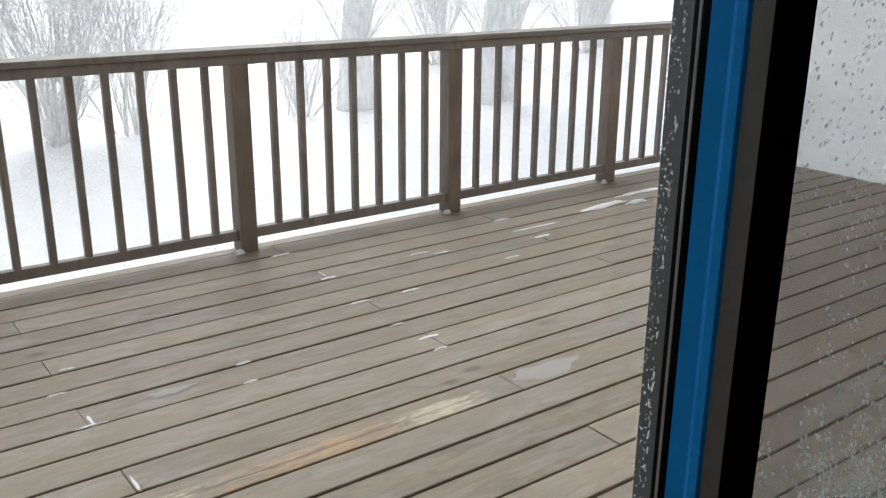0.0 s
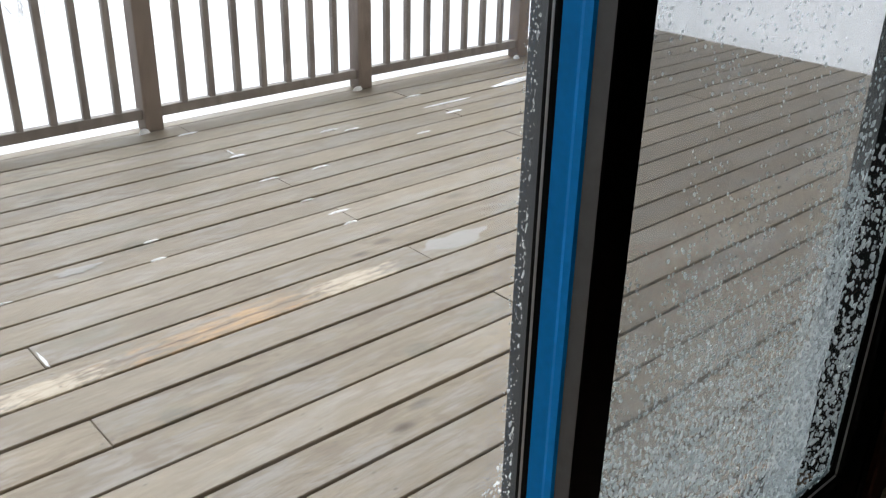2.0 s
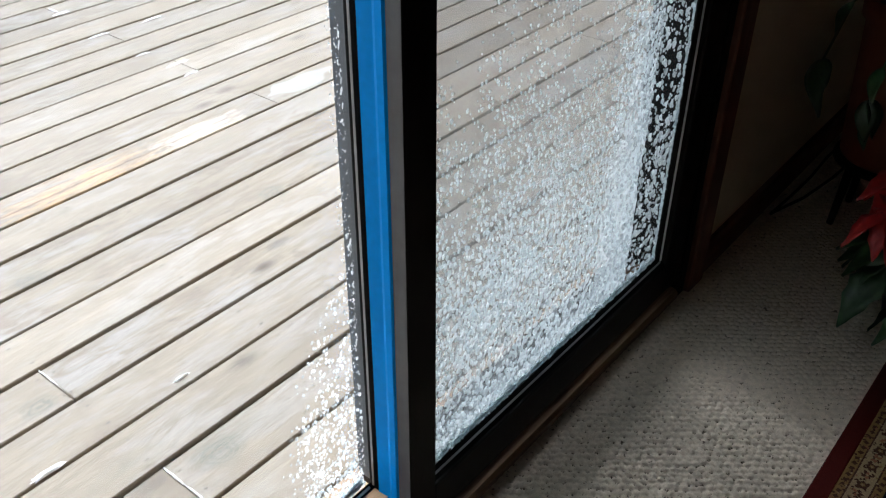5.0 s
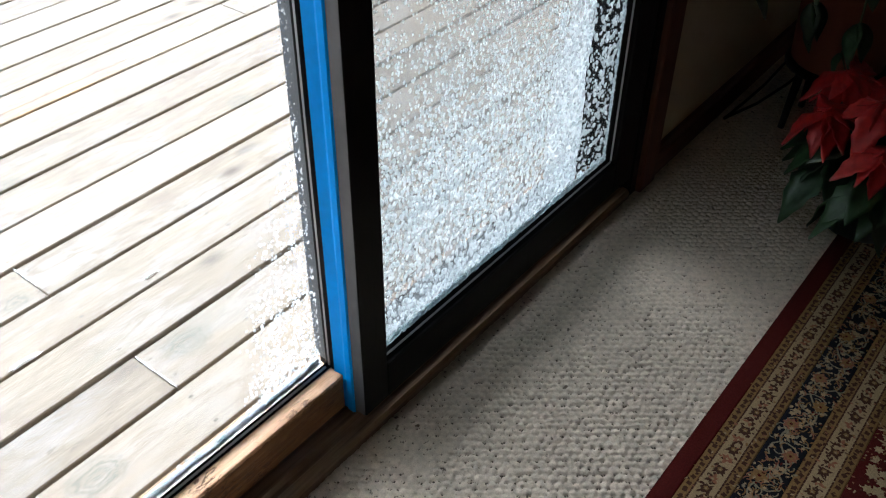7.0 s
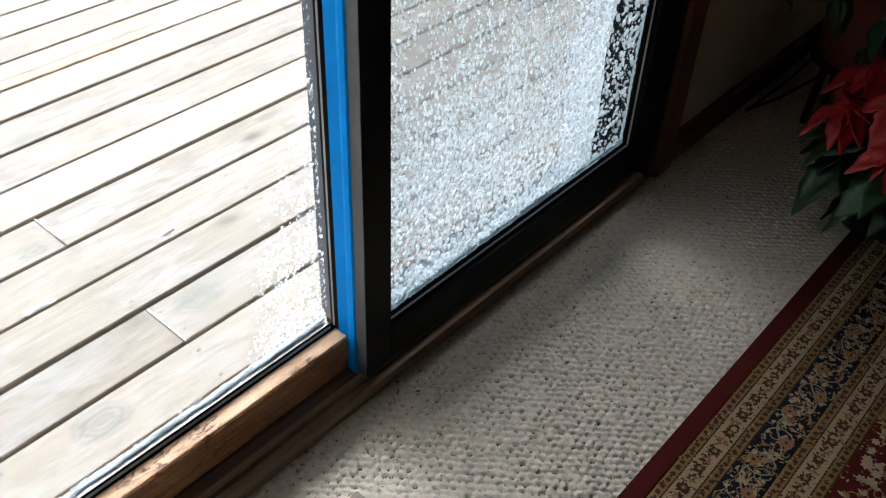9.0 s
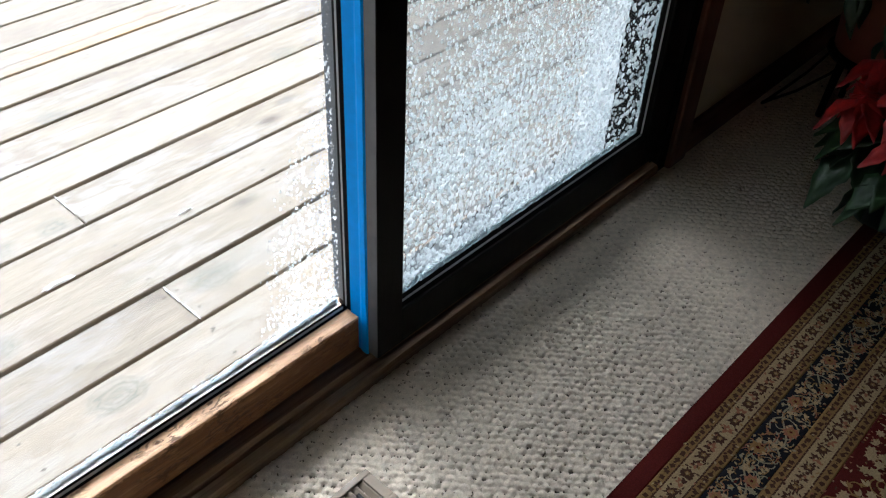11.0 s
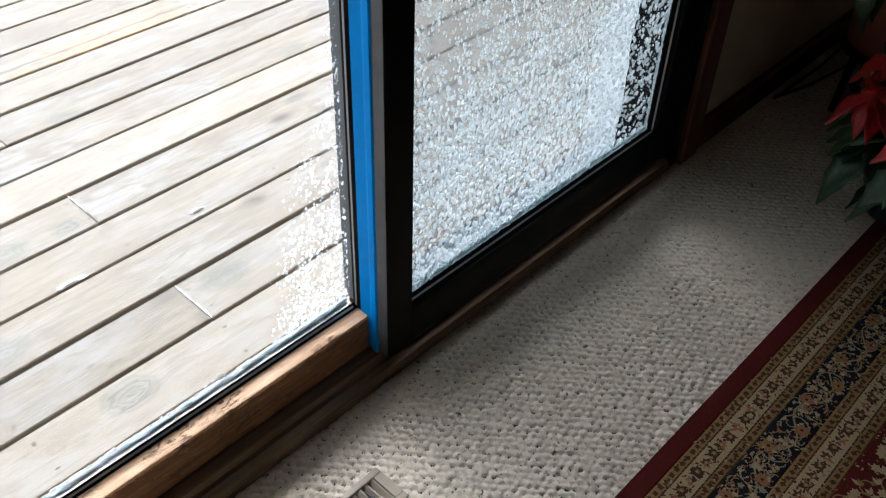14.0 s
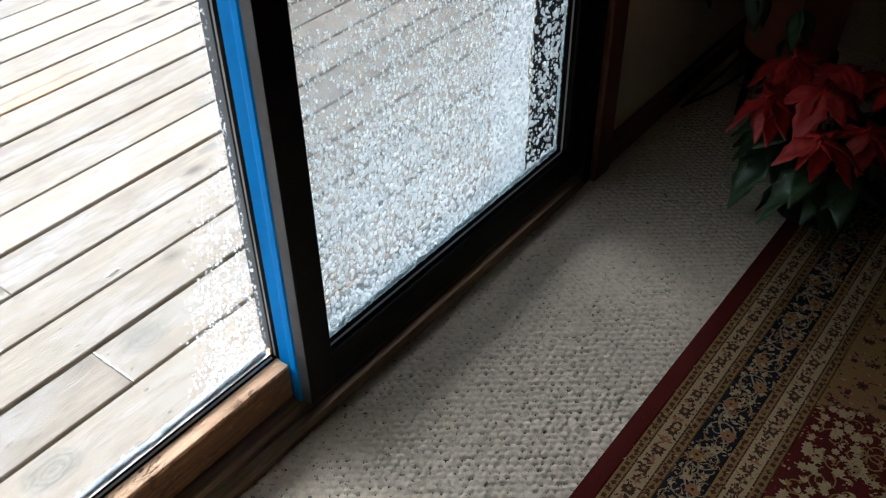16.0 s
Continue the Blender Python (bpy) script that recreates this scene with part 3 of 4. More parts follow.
def carpet():
    """Looped pile: plump nubs in wavering offset rows, with small slits between the yarns at the foot of each."""
    x0, x1, y0, y1, st = 0.20, 3.00, 0.35, 0.904, 0.0021
    nx, ny = int((x1 - x0) / st), int((y1 - y0) / st)
    xs, ys = np.meshgrid(np.linspace(x0, x1, nx + 1), np.linspace(y0, y1, ny + 1))
    wob = 0.15 * np.sin(xs * 61 + 2 * np.sin(ys * 47)) + 0.13 * np.sin(ys * 83 + xs * 29)
    u0, v0 = (xs * 0.62 - ys * 0.785) / 0.0166 + wob * 0.5, (xs * 0.785 + ys * 0.62) / 0.0148 + wob * 0.6
    z = np.full(xs.shape, -0.0057)
    for dv in (-1, 0, 1):
        row = np.floor(v0) + dv
        u = u0 + 0.5 * (row % 2)
        for du in (-1, 0, 1):
            cell = np.floor(u) + du
            jx, jy = hashed(cell, row, 1) - 0.5, hashed(cell, row, 2) - 0.5
            fu, fv = u - cell - 0.5 - 0.26 * jx, v0 - row - 0.5 - 0.24 * jy
            size = 0.56 + 0.11 * hashed(cell, row, 3)
            nub = np.clip(1 - (fu / size) ** 2 - (fv / size) ** 2, 0, 1) ** 0.6
            z = np.maximum(z, -0.0057 + nub * (0.0038 + 0.0018 * hashed(cell, row, 4)) + 0.0006 * fu)
    for dv in (-1, 0, 1):
        row = np.floor(v0) + dv
        u = u0 + 0.5 * (row % 2)
        for du in (-1, 0, 1):
            cell = np.floor(u) + du
            a = 1.1 * (hashed(cell, row, 5) - 0.5)
            fu, fv = u - cell - 0.55 - 0.5 * (hashed(cell, row, 6) - 0.5), v0 - row - 0.02 - 0.3 * (hashed(cell, row, 7) - 0.5)
            pu, pv = fu * np.cos(a) - fv * np.sin(a), fu * np.sin(a) + fv * np.cos(a)
            pv = pv - 0.8 * pu ** 2
            wide = 0.15 + 0.25 * hashed(cell, row, 8)
            comb = np.clip(0.62 + 0.75 * np.cos(pu * 21 + 6 * hashed(cell, row, 10)), 0, 1)
            pit = np.clip(1 - (pu / wide) ** 2 - (pv / 0.19) ** 2, 0, 1) ** 0.5 * comb
            z = z - 0.0058 * pit * np.clip(1.9 * hashed(cell, row, 9) - 0.15, 0.0, 1)
    z = np.maximum(z, -0.0078)
    verts = np.stack([xs.ravel(), ys.ravel(), z.ravel()], 1)
    idx = np.arange((nx + 1) * (ny + 1)).reshape(ny + 1, nx + 1)
    faces = np.stack([idx[:-1, :-1].ravel(), idx[:-1, 1:].ravel(), idx[1:, 1:].ravel(), idx[1:, :-1].ravel()], 1)
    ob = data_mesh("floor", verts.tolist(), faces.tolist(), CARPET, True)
    return tagged(ob, "cream looped berber carpet with dark flecks and painted-in pit shade", "carpet", kind="structure")


carpet()
bm = bmesh.new()
add_box(bm, RX0, 0.20, RY0, 0.898, -0.10, -0.001)
add_box(bm, 3.00, RX1, RY0, 0.898, -0.10, -0.001)
add_box(bm, 0.20, 3.00, RY0, 0.35, -0.10, -0.001)
add_box(bm, 0.20, 3.00, 0.35, 0.898, -0.10, -0.012)
tagged(part("floor", bm, CARPET), "cream berber carpet over the rest of the room", "carpet", kind="structure")


def textile(name, color, var=0.35):
    m = Mat(name, color, 0.95)
    v = m.coords()
    n = m.noise(v, 330.0, 4, 0.75)
    big = m.noise(v, 9.0, 3)
    c = m.ramp(n, [(0.3, tuple(x * (1 - var) for x in color)), (0.7, tuple(min(1, x * (1 + var)) for x in color))])
    c = m.mix(m.math("MULTIPLY", big, 0.3), c, tuple(x * 0.6 for x in color))
    m.color(c)
    m.bump(n, 0.6, 0.0015)
    m.b.inputs["Specular IOR Level"].default_value = 0.1
    return m.m


MAROON = textile("maroon_rug_wool", (0.066, 0.0085, 0.007))
TAN = textile("tan_rug_wool", (0.215, 0.128, 0.047))
CREAM = textile("cream_rug_wool", (0.325, 0.240, 0.135))
NAVY = textile("navy_rug_wool", (0.010, 0.011, 0.015))
BROWN = textile("dark_brown_rug_wool", (0.062, 0.028, 0.018))
ROSE = textile("dusty_rose_rug_wool", (0.240, 0.105, 0.058))
SAGE = textile("sage_grey_rug_wool", (0.221, 0.198, 0.132))
rug = group("rug", "oriental area rug, maroon field with navy and tan borders", "rug", (1.0, 0.0, 0.0))
EDGE_Y, END_X = 0.437, 2.45


def rug_bands():
    bands = [("field", -1.9, 0.172, MAROON), ("inner_border", 0.172, 0.252, TAN), ("main_border", 0.252, 0.322, NAVY), ("outer_border", 0.322, 0.400, TAN), ("binding", 0.400, EDGE_Y, MAROON)]
    for name, y0, y1, mat in bands:
        part(name, box(-2.2, END_X - 1.0 - (EDGE_Y - y1), y0, y1, 0.0, 0.0085, 0.002), mat, rug)


rug_bands()

# ---- rug motifs, woven in thin coloured pile ----
RZ = 0.0088


class Flat:
    """Collects flat shapes of one yarn colour, a little above the ground of the rug."""

    def __init__(self, z):
        self.v, self.f, self.z = [], [], z

    def poly(self, pts):
        b = len(self.v)
        self.v.extend((x - 1.0, y, self.z) for x, y in pts)
        self.f.append(tuple(range(b, b + len(pts))))

    def rosette(self, x, y, r, petals=6, turn=0.0, deep=0.45):
        n = petals * 2
        self.poly([(x + r * (1 if i % 2 == 0 else 1 - deep) * math.cos(turn + i * math.pi / petals), y + r * (1 if i % 2 == 0 else 1 - deep) * math.sin(turn + i * math.pi / petals)) for i in range(n)])

    def leaf(self, x, y, length, width, a):
        pts = [(0, 0), (0.3, 0.5), (0.65, 0.42), (1, 0), (0.65, -0.42), (0.3, -0.5)]
        self.poly([(x + length * u * math.cos(a) - width * w * math.sin(a), y + length * u * math.sin(a) + width * w * math.cos(a)) for u, w in pts])

    def line(self, pts, w):
        for (x0, y0), (x1, y1) in zip(pts, pts[1:]):
            d = math.hypot(x1 - x0, y1 - y0) or 1e-6
            nx, ny = -(y1 - y0) / d * w / 2, (x1 - x0) / d * w / 2
            self.poly([(x0 + nx, y0 + ny), (x0 - nx, y0 - ny), (x1 - nx, y1 - ny), (x1 + nx, y1 + ny)])

    def done(self, name, mat, label=""):
        tagged(data_mesh(name, self.v, self.f, mat, parent=rug, label=label), kind="stuff")


def rug_pattern():
    rg = random.Random(11)
    x0, x1 = 0.15, END_X - 0.08
    strip, brown, cream, rose, sage, tan, maroon = Flat(RZ), Flat(RZ + 0.0006), Flat(RZ + 0.0012), Flat(RZ + 0.0009), Flat(RZ + 0.0006), Flat(RZ + 0.0011), Flat(RZ + 0.0015)
    for ya, yb in ((0.322, 0.400), (0.172, 0.252)):
        h = yb - ya
        ca, cb = ya + 0.25 * h, ya + 0.76 * h
        strip.poly([(x0, ca), (x1, ca), (x1, cb), (x0, cb)])
        for y in (ca, cb):
            xx = x0
            while xx < x1:
                brown.poly([(xx, y - 0.0014), (xx + 0.009, y - 0.0018), (xx + 0.009, y + 0.0014), (xx, y + 0.0018)])
                xx += 0.0096
        for y, lo in (((ya + ca) / 2, 0), ((cb + yb) / 2, 1)):
            xx = x0 + 0.004 * lo
            while xx < x1:
                brown.rosette(xx + rg.uniform(-0.001, 0.001), y, 0.0062, 4, rg.random(), 0.35)
                brown.leaf(xx + 0.006, y + rg.uniform(-0.004, 0.004), 0.009, 0.005, rg.uniform(0, 6))
                xx += 0.0172
        xx, i = x0, 0
        while xx < x1:
            yc = (ca + cb) / 2
            jx, jy = xx + rg.uniform(-0.002, 0.002), yc + rg.uniform(-0.0015, 0.0015)
            if i % 2:
                for k in range(6):
                    rg.choice((brown, brown, rose)).leaf(jx, jy, rg.uniform(0.009, 0.016), rg.uniform(0.005, 0.008), k * 1.05 + rg.uniform(-0.4, 0.4))
                cream.rosette(jx, jy, 0.0036, 4)
            else:
                brown.rosette(jx, jy, rg.uniform(0.011, 0.0135), 5, rg.random(), 0.3)
                for k in range(4):
                    brown.leaf(jx, jy, 0.017, 0.005, k * 1.57 + 0.78 + rg.uniform(-0.3, 0.3))
                tan.rosette(jx + 0.001, jy, 0.0058, 5, rg.random(), 0.35)
                cream.rosette(jx, jy, 0.0026, 4)
            for k in range(3):
                brown.leaf(jx + rg.uniform(0.008, 0.018), yc + rg.uniform(-0.012, 0.012), rg.uniform(0.006, 0.011), rg.uniform(0.003, 0.006), rg.uniform(0, 6.28))
            xx += 0.0270
            i += 1
    yc, amp = 0.287, 0.018
    wave = lambda x: yc + amp * math.sin((x - 0.3) * 2 * math.pi / 0.148)
    sage.line([(x0 + 0.006 * k, wave(x0 + 0.006 * k)) for k in range(int((x1 - x0) / 0.006))], 0.0035)
    xx, i = x0, 0
    while xx < x1:
        top = i % 2
        y = yc + (0.014 if top else -0.014)
        sage.line([(xx + 0.026 * math.cos(a / 9 * 5.2 + i), yc + (0.026 * math.sin(a / 9 * 5.2 + i))) for a in range(10)], 0.003)
        (rose if i % 3 else tan).rosette(xx, y, 0.0165, 8, rg.random(), 0.32)
        tan.rosette(xx, y, 0.0095, 7, rg.random(), 0.35)
        maroon.rosette(xx, y, 0.0040, 6, rg.random())
        for k in range(9):
            a = rg.uniform(0, 6.28)
            r = rg.uniform(0.026, 0.05)
            px, py = xx + r * math.cos(a), yc + rg.uniform(-0.028, 0.028)
            rg.choice((sage, cream, cream, tan, sage)).leaf(px, py, rg.uniform(0.008, 0.014), rg.uniform(0.004, 0.007), rg.uniform(0, 6.28))
        for k in range(7):
            px, py = xx + rg.uniform(0.012, 0.066), yc + rg.uniform(-0.028, 0.028)
            rg.choice((cream, sage, cream)).rosette(px, py, rg.uniform(0.004, 0.0078), 5, rg.random(), 0.4)
        xx += 0.074
        i += 1
    # corner panel in tan, field with scrolling flowers
    corner = Flat(RZ)
    arc = [(1.50 + 0.10 * t + 0.55 * t ** 2 + 0.03 * math.sin(t * 22), 0.171 - 0.92 * t) for t in (i / 22 for i in range(23))]
    for (xa, ya), (xb, yb) in zip(arc, arc[1:]):
        corner.poly([(xa, ya), (x1, ya), (x1, yb), (xb, yb)])
    brown.line(arc, 0.006)
    for k in range(2600):
        x, y = rg.uniform(0.9, x1), rg.uniform(-0.60, 0.155)
        t = (0.171 - y) / 0.92
        incorner = x > 1.52 + 0.10 * t + 0.55 * t ** 2
        c1, c2, c3 = (brown, rose, maroon) if incorner else (cream, tan, rose)
        a = rg.uniform(0, 6.28)
        kind = rg.random()
        if kind < 0.35:
            c1.rosette(x, y, rg.uniform(0.008, 0.014), 7, a, 0.35)
            c3.rosette(x, y, rg.uniform(0.004, 0.007), 6, a)
        elif kind < 0.75:
            for j in range(3):
                rg.choice((c1, c2)).leaf(x, y, rg.uniform(0.011, 0.021), rg.uniform(0.004, 0.008), a + j * 0.8)
        else:
            c2.line([(x + (0.007 + 0.0018 * j) * math.cos(a + j * 0.55), y + (0.007 + 0.0018 * j) * math.sin(a + j * 0.55)) for j in range(11)], 0.003)
    for k in range(7000):
        x, y = rg.uniform(x0, x1), rg.uniform(-0.30, 0.398)
        if 0.252 < y < 0.322:
            fl = rg.choice((sage, tan, cream, cream, maroon))
        elif y > 0.172:
            fl = rg.choice((brown, brown, brown, tan, cream, rose))
        else:
            fl = rg.choice((tan, rose, cream, maroon, brown))
        fl.leaf(x, y, rg.uniform(0.004, 0.010), rg.uniform(0.0025, 0.005), rg.uniform(0, 6.28))
    for k in range(900):
        x, y = rg.uniform(x0, x1), rg.uniform(0.256, 0.318)
        a, r = rg.uniform(0, 6.28), rg.uniform(0.006, 0.013)
        rg.choice((sage, tan, rose)).line([(x + r * math.cos(a + j * 0.5), y + r * math.sin(a + j * 0.5) * 0.8) for j in range(5)], 0.0022)
    for fl, nm, mt in ((strip, "stripe_pattern", CREAM), (corner, "corner_panel", TAN), (brown, "brown_pattern", BROWN), (cream, "cream_pattern", CREAM), (rose, "rose_pattern", ROSE),
                       (sage, "vine_pattern", SAGE), (tan, "tan_pattern", TAN), (maroon, "maroon_pattern", MAROON)):
        fl.done(nm, mt)


rug_pattern()

# ---- floor register ----
vent = group("floor_register", "tan metal floor vent register set in the carpet", "vent", (0.61, 0.729, 0.0))


def register():
    bm = bmesh.new()
    L, W = 0.128, 0.041
    add_box(bm, -L, L, -W, -W + 0.013, 0, 0.0075, 0.0025, 2)
    add_box(bm, -L, L, W - 0.013, W, 0, 0.0075, 0.0025, 2)
    add_box(bm, -L, -L + 0.019, -W + 0.0128, W - 0.0128, 0, 0.007, 0.001)
    add_box(bm, L - 0.019, L, -W + 0.0128, W - 0.0128, 0, 0.007, 0.001)
    part("frame", bm, VENTM, vent)
    # near-black plate close under the slats, the duct's inner shade as colour
    part("duct", box(-L + 0.018, L - 0.018, -W + 0.012, W - 0.012, -0.004, -0.0028), DARK, vent)
    n = 15
    slat = None
    for i in range(n):
        x = -L + 0.019 + (i + 0.5) * (2 * L - 0.038) / n
        if slat is None:
            b = prism([(-0.0055, -0.002), (0.004, 0.0058), (0.0055, 0.0058), (-0.004, -0.002)], -W + 0.0125, W - 0.0125)
            for v in b.verts:
                v.co = Vector((v.co.y, v.co.x, v.co.z))
            bmesh.ops.recalc_face_normals(b, faces=b.faces)
            slat = mesh_of(b, "slat", VENTM)
        ob = new("slat", slat)
        ob.parent, ob.location = vent, (x, 0, 0)
    part("damper_lever", box(L - 0.05, L - 0.043, -0.004, 0.012, 0.0055, 0.010, 0.001), DARK, vent)


register()


# ---- frozen snow on the glass ----
def frost_mat(name, through=0.12, color=(0.90, 0.92, 0.94)):
    m = bpy.data.materials.new(name)
    m.use_nodes = True
    n, l = m.node_tree.nodes, m.node_tree.links
    b = n["Principled BSDF"]
    b.inputs["Base Color"].default_value = (*color, 1)
    b.inputs["Roughness"].default_value = 0.45
    tl, tr = n.new("ShaderNodeBsdfTranslucent"), n.new("ShaderNodeBsdfTransparent")
    tl.inputs[0].default_value = (*color, 1)
    m1, m2 = n.new("ShaderNodeMixShader"), n.new("ShaderNodeMixShader")
    m1.inputs[0].default_value, m2.inputs[0].default_value = 0.85, through
    l.new(b.outputs[0], m1.inputs[1])
    l.new(tl.outputs[0], m1.inputs[2])
    l.new(m1.outputs[0], m2.inputs[1])
    l.new(tr.outputs[0], m2.inputs[2])
    l.new(m2.outputs[0], n["Material Output"].inputs[0])
    return m, m2


ICE, ICEMIX = frost_mat("white_ice_crust", 0.18, (0.83, 0.912, 0.935))
gi = ICE.node_tree.nodes.new("ShaderNodeNewGeometry")
vary = ICE.node_tree.nodes.new("ShaderNodeMath")
vary.operation = "MULTIPLY_ADD"
vary.inputs[1].default_value, vary.inputs[2].default_value = 0.34, 0.24
ICE.node_tree.links.new(gi.outputs["Random Per Island"], vary.inputs[0])
ICE.node_tree.links.new(vary.outputs[0], ICEMIX.inputs[0])
THINICE, THINMIX = frost_mat("thin_clear_ice", 0.4, (0.86, 0.92, 0.94))
gi = THINICE.node_tree.nodes.new("ShaderNodeNewGeometry")
vary = THINICE.node_tree.nodes.new("ShaderNodeMath")
vary.operation = "MULTIPLY_ADD"
vary.inputs[1].default_value, vary.inputs[2].default_value = 0.60, 0.32
THINICE.node_tree.links.new(gi.outputs["Random Per Island"], vary.inputs[0])
THINICE.node_tree.links.new(vary.outputs[0], THINMIX.inputs[0])
FLAKE, FLAKEMIX = frost_mat("airborne_snow", 0.0)


def film_mat():
    """A crust of flattened, merging drops: closed at the foot and in a band beside the far stile, a thin veil above."""
    m, mx = frost_mat("frozen_snow_crust", 0.5, (0.82, 0.90, 0.93))
    h = Mat("", on=m)
    v = h.coords()
    sep = h.n.new("ShaderNodeSeparateXYZ")
    h.l.new(v, sep.inputs[0])
    x, z = sep.outputs[0], sep.outputs[2]
    n2 = h.math("MULTIPLY", h.math("SUBTRACT", h.noise(v, 6.0, 4), 0.5), 0.34)
    low = h.math("DIVIDE", h.math("SUBTRACT", 0.92, z), 0.56, True)
    foot = h.math("DIVIDE", h.math("SUBTRACT", 0.33, z), 0.19, True)
    band = h.math("DIVIDE", h.math("SUBTRACT", h.math("ADD", x, h.math("MULTIPLY", n2, 0.25)), 1.40), 0.16, True)
    band = h.math("MULTIPLY", band, h.math("DIVIDE", h.math("SUBTRACT", 1.30, z), 0.35, True))
    band = h.math("MULTIPLY", band, h.math("ADD", h.math("MULTIPLY", low, 0.70), 0.32))
    within = h.math("LESS_THAN", h.math("ADD", x, h.math("MULTIPLY", h.noise(v, 9.0, 3), 0.05)), 1.672)
    cov = h.math("MAXIMUM", h.math("MULTIPLY", low, 0.60), h.math("MAXIMUM", band, h.math("MULTIPLY", foot, 0.95)))
    cov = h.math("MULTIPLY", h.math("ADD", cov, n2), within, True)
    cell = h.node("ShaderNodeTexVoronoi", Scale=1.0, Randomness=0.95)
    h.l.new(h.coords((98, 98, 76)), cell.inputs["Vector"])
    drop = h.math("ADD", cell.outputs["Distance"], h.math("MULTIPLY", h.math("SUBTRACT", h.noise(v, 190.0, 2), 0.5), 0.34))
    shape = h.math("DIVIDE", h.math("SUBTRACT", h.math("MULTIPLY", cov, 1.02), drop), 0.11, True)
    streak = h.noise(h.coords((26, 1, 1.6)), 1.0, 4, 0.6)
    veil = h.math("ADD", h.math("MULTIPLY", streak, 0.15), h.math("MULTIPLY", cov, 0.32))
    veil = h.math("MULTIPLY", veil, h.math("ADD", h.math("MULTIPLY", within, 0.85), 0.15))
    op = h.math("MAXIMUM", h.math("MULTIPLY", shape, 0.74), veil)
    h.l.new(h.math("SUBTRACT", 1.0, op, True), mx.inputs[0])
    bp = h.node("ShaderNodeBump", Strength=1.0, Distance=0.014)
    h.l.new(drop, bp.inputs["Height"])
    for nd in h.n:
        if nd.bl_idname in ("ShaderNodeBsdfTranslucent", "ShaderNodeBsdfPrincipled"):
            h.l.new(bp.outputs[0], nd.inputs["Normal"])
    return m


FILM = film_mat()


def blobs(spots, y, out):
    """Frozen drops: low domes on the outer face of a pane; spots are x, z, width, height, bulge."""
    verts, faces = [], []
    rb = random.Random(9)
    for x, z, w, h, d in spots:
        b = len(verts)
        a0 = rb.uniform(0, 1)
        skew = rb.uniform(-0.3, 0.3)
        for ring, (rr, yy) in enumerate(((1.0, 0.0), (0.68, 0.75))):
            for k in range(6):
                a = a0 + k * math.pi / 3
                q = rr * rb.uniform(0.8, 1.15)
                verts.append((x + w * q * math.cos(a) + skew * h * q * math.sin(a), y + out * d * yy, z + h * q * math.sin(a)))
        verts.append((x, y + out * d, z))
        for k in range(6):
            j = (k + 1) % 6
            faces.append((b + k, b + j, b + 6 + j, b + 6 + k))
            faces.append((b + 6 + k, b + 6 + j, b + 12))
    return verts, faces


def frost_right():
    rf = random.Random(5)
    spots = []
    cells = [(0.968 + 0.0092 * i + 0.0046 * (j % 2), 0.142 + 0.0090 * j) for j in range(195) for i in range(88)]
    for cx, cz in cells:
        x, z = cx + rf.uniform(-0.003, 0.003), cz + rf.uniform(-0.003, 0.003)
        if x > 1.774:
            continue
        low = min(1.0, max(0.0, (0.95 - z) / 0.60))
        keep = 0.07 + 0.28 * min(1.0, max(0.0, (z - 1.08) / 0.1)) + 1.0 * low * (1 - 0.62 * min(1.0, max(0.0, (0.55 - z) / 0.25)))
        near = min(1.0, max(0.0, (x - 1.38) / 0.14)) * min(1.0, max(0.0, (1.3 - z) / 0.4))
        keep += 0.15 * near
        s = rf.uniform(0.0030, 0.0060) * (0.42 + 0.50 * max(low, 0.8 * near))
        if x > 1.650 + 0.03 * noise.noise((z * 7, 1, 0)):
            keep, s = 0.66 * min(1, max(0.4, (1.3 - z))), rf.choice((rf.uniform(0.0014, 0.003), rf.uniform(0.003, 0.0064)))
        if noise.noise((x * 9, z * 6, 4)) * 0.45 + keep < rf.random():
            continue
        spots.append((x, z, s, s * rf.uniform(1.0, 1.5), s * rf.uniform(0.6, 1.0)))
    for k in range(900):
        x = rf.uniform(0.964, 1.772)
        spots.append((x, 0.146 + abs(rf.gauss(0, 0.006)), rf.uniform(0.003, 0.008), rf.uniform(0.002, 0.005), rf.uniform(0.003, 0.006)))
    for k in range(700):
        z = rf.uniform(0.15, 1.5)
        spots.append((1.771 - abs(rf.gauss(0, 0.004)), z, rf.uniform(0.0015, 0.0035), rf.uniform(0.003, 0.007), 0.003))
    v, f = blobs(spots, GLASS_R + 0.0035, 1)
    v = [(a - 0.9, b - 0.95, c) for a, b, c in v]
    tagged(data_mesh("frozen_drops", v, f, ICE, True, sash_r, "white frozen snow drops on the glass"), kind="stuff")
    ob = data_mesh("frost_film", [(0.964, GLASS_R + 0.0095, 0.139), (1.779, GLASS_R + 0.0095, 0.139), (1.779, GLASS_R + 0.0095, 1.5), (0.964, GLASS_R + 0.0095, 1.5)], [(0, 1, 2, 3)], FILM, False, sash_r, "thin film of white frost")
    ob.location = (-0.9, -0.95, 0)


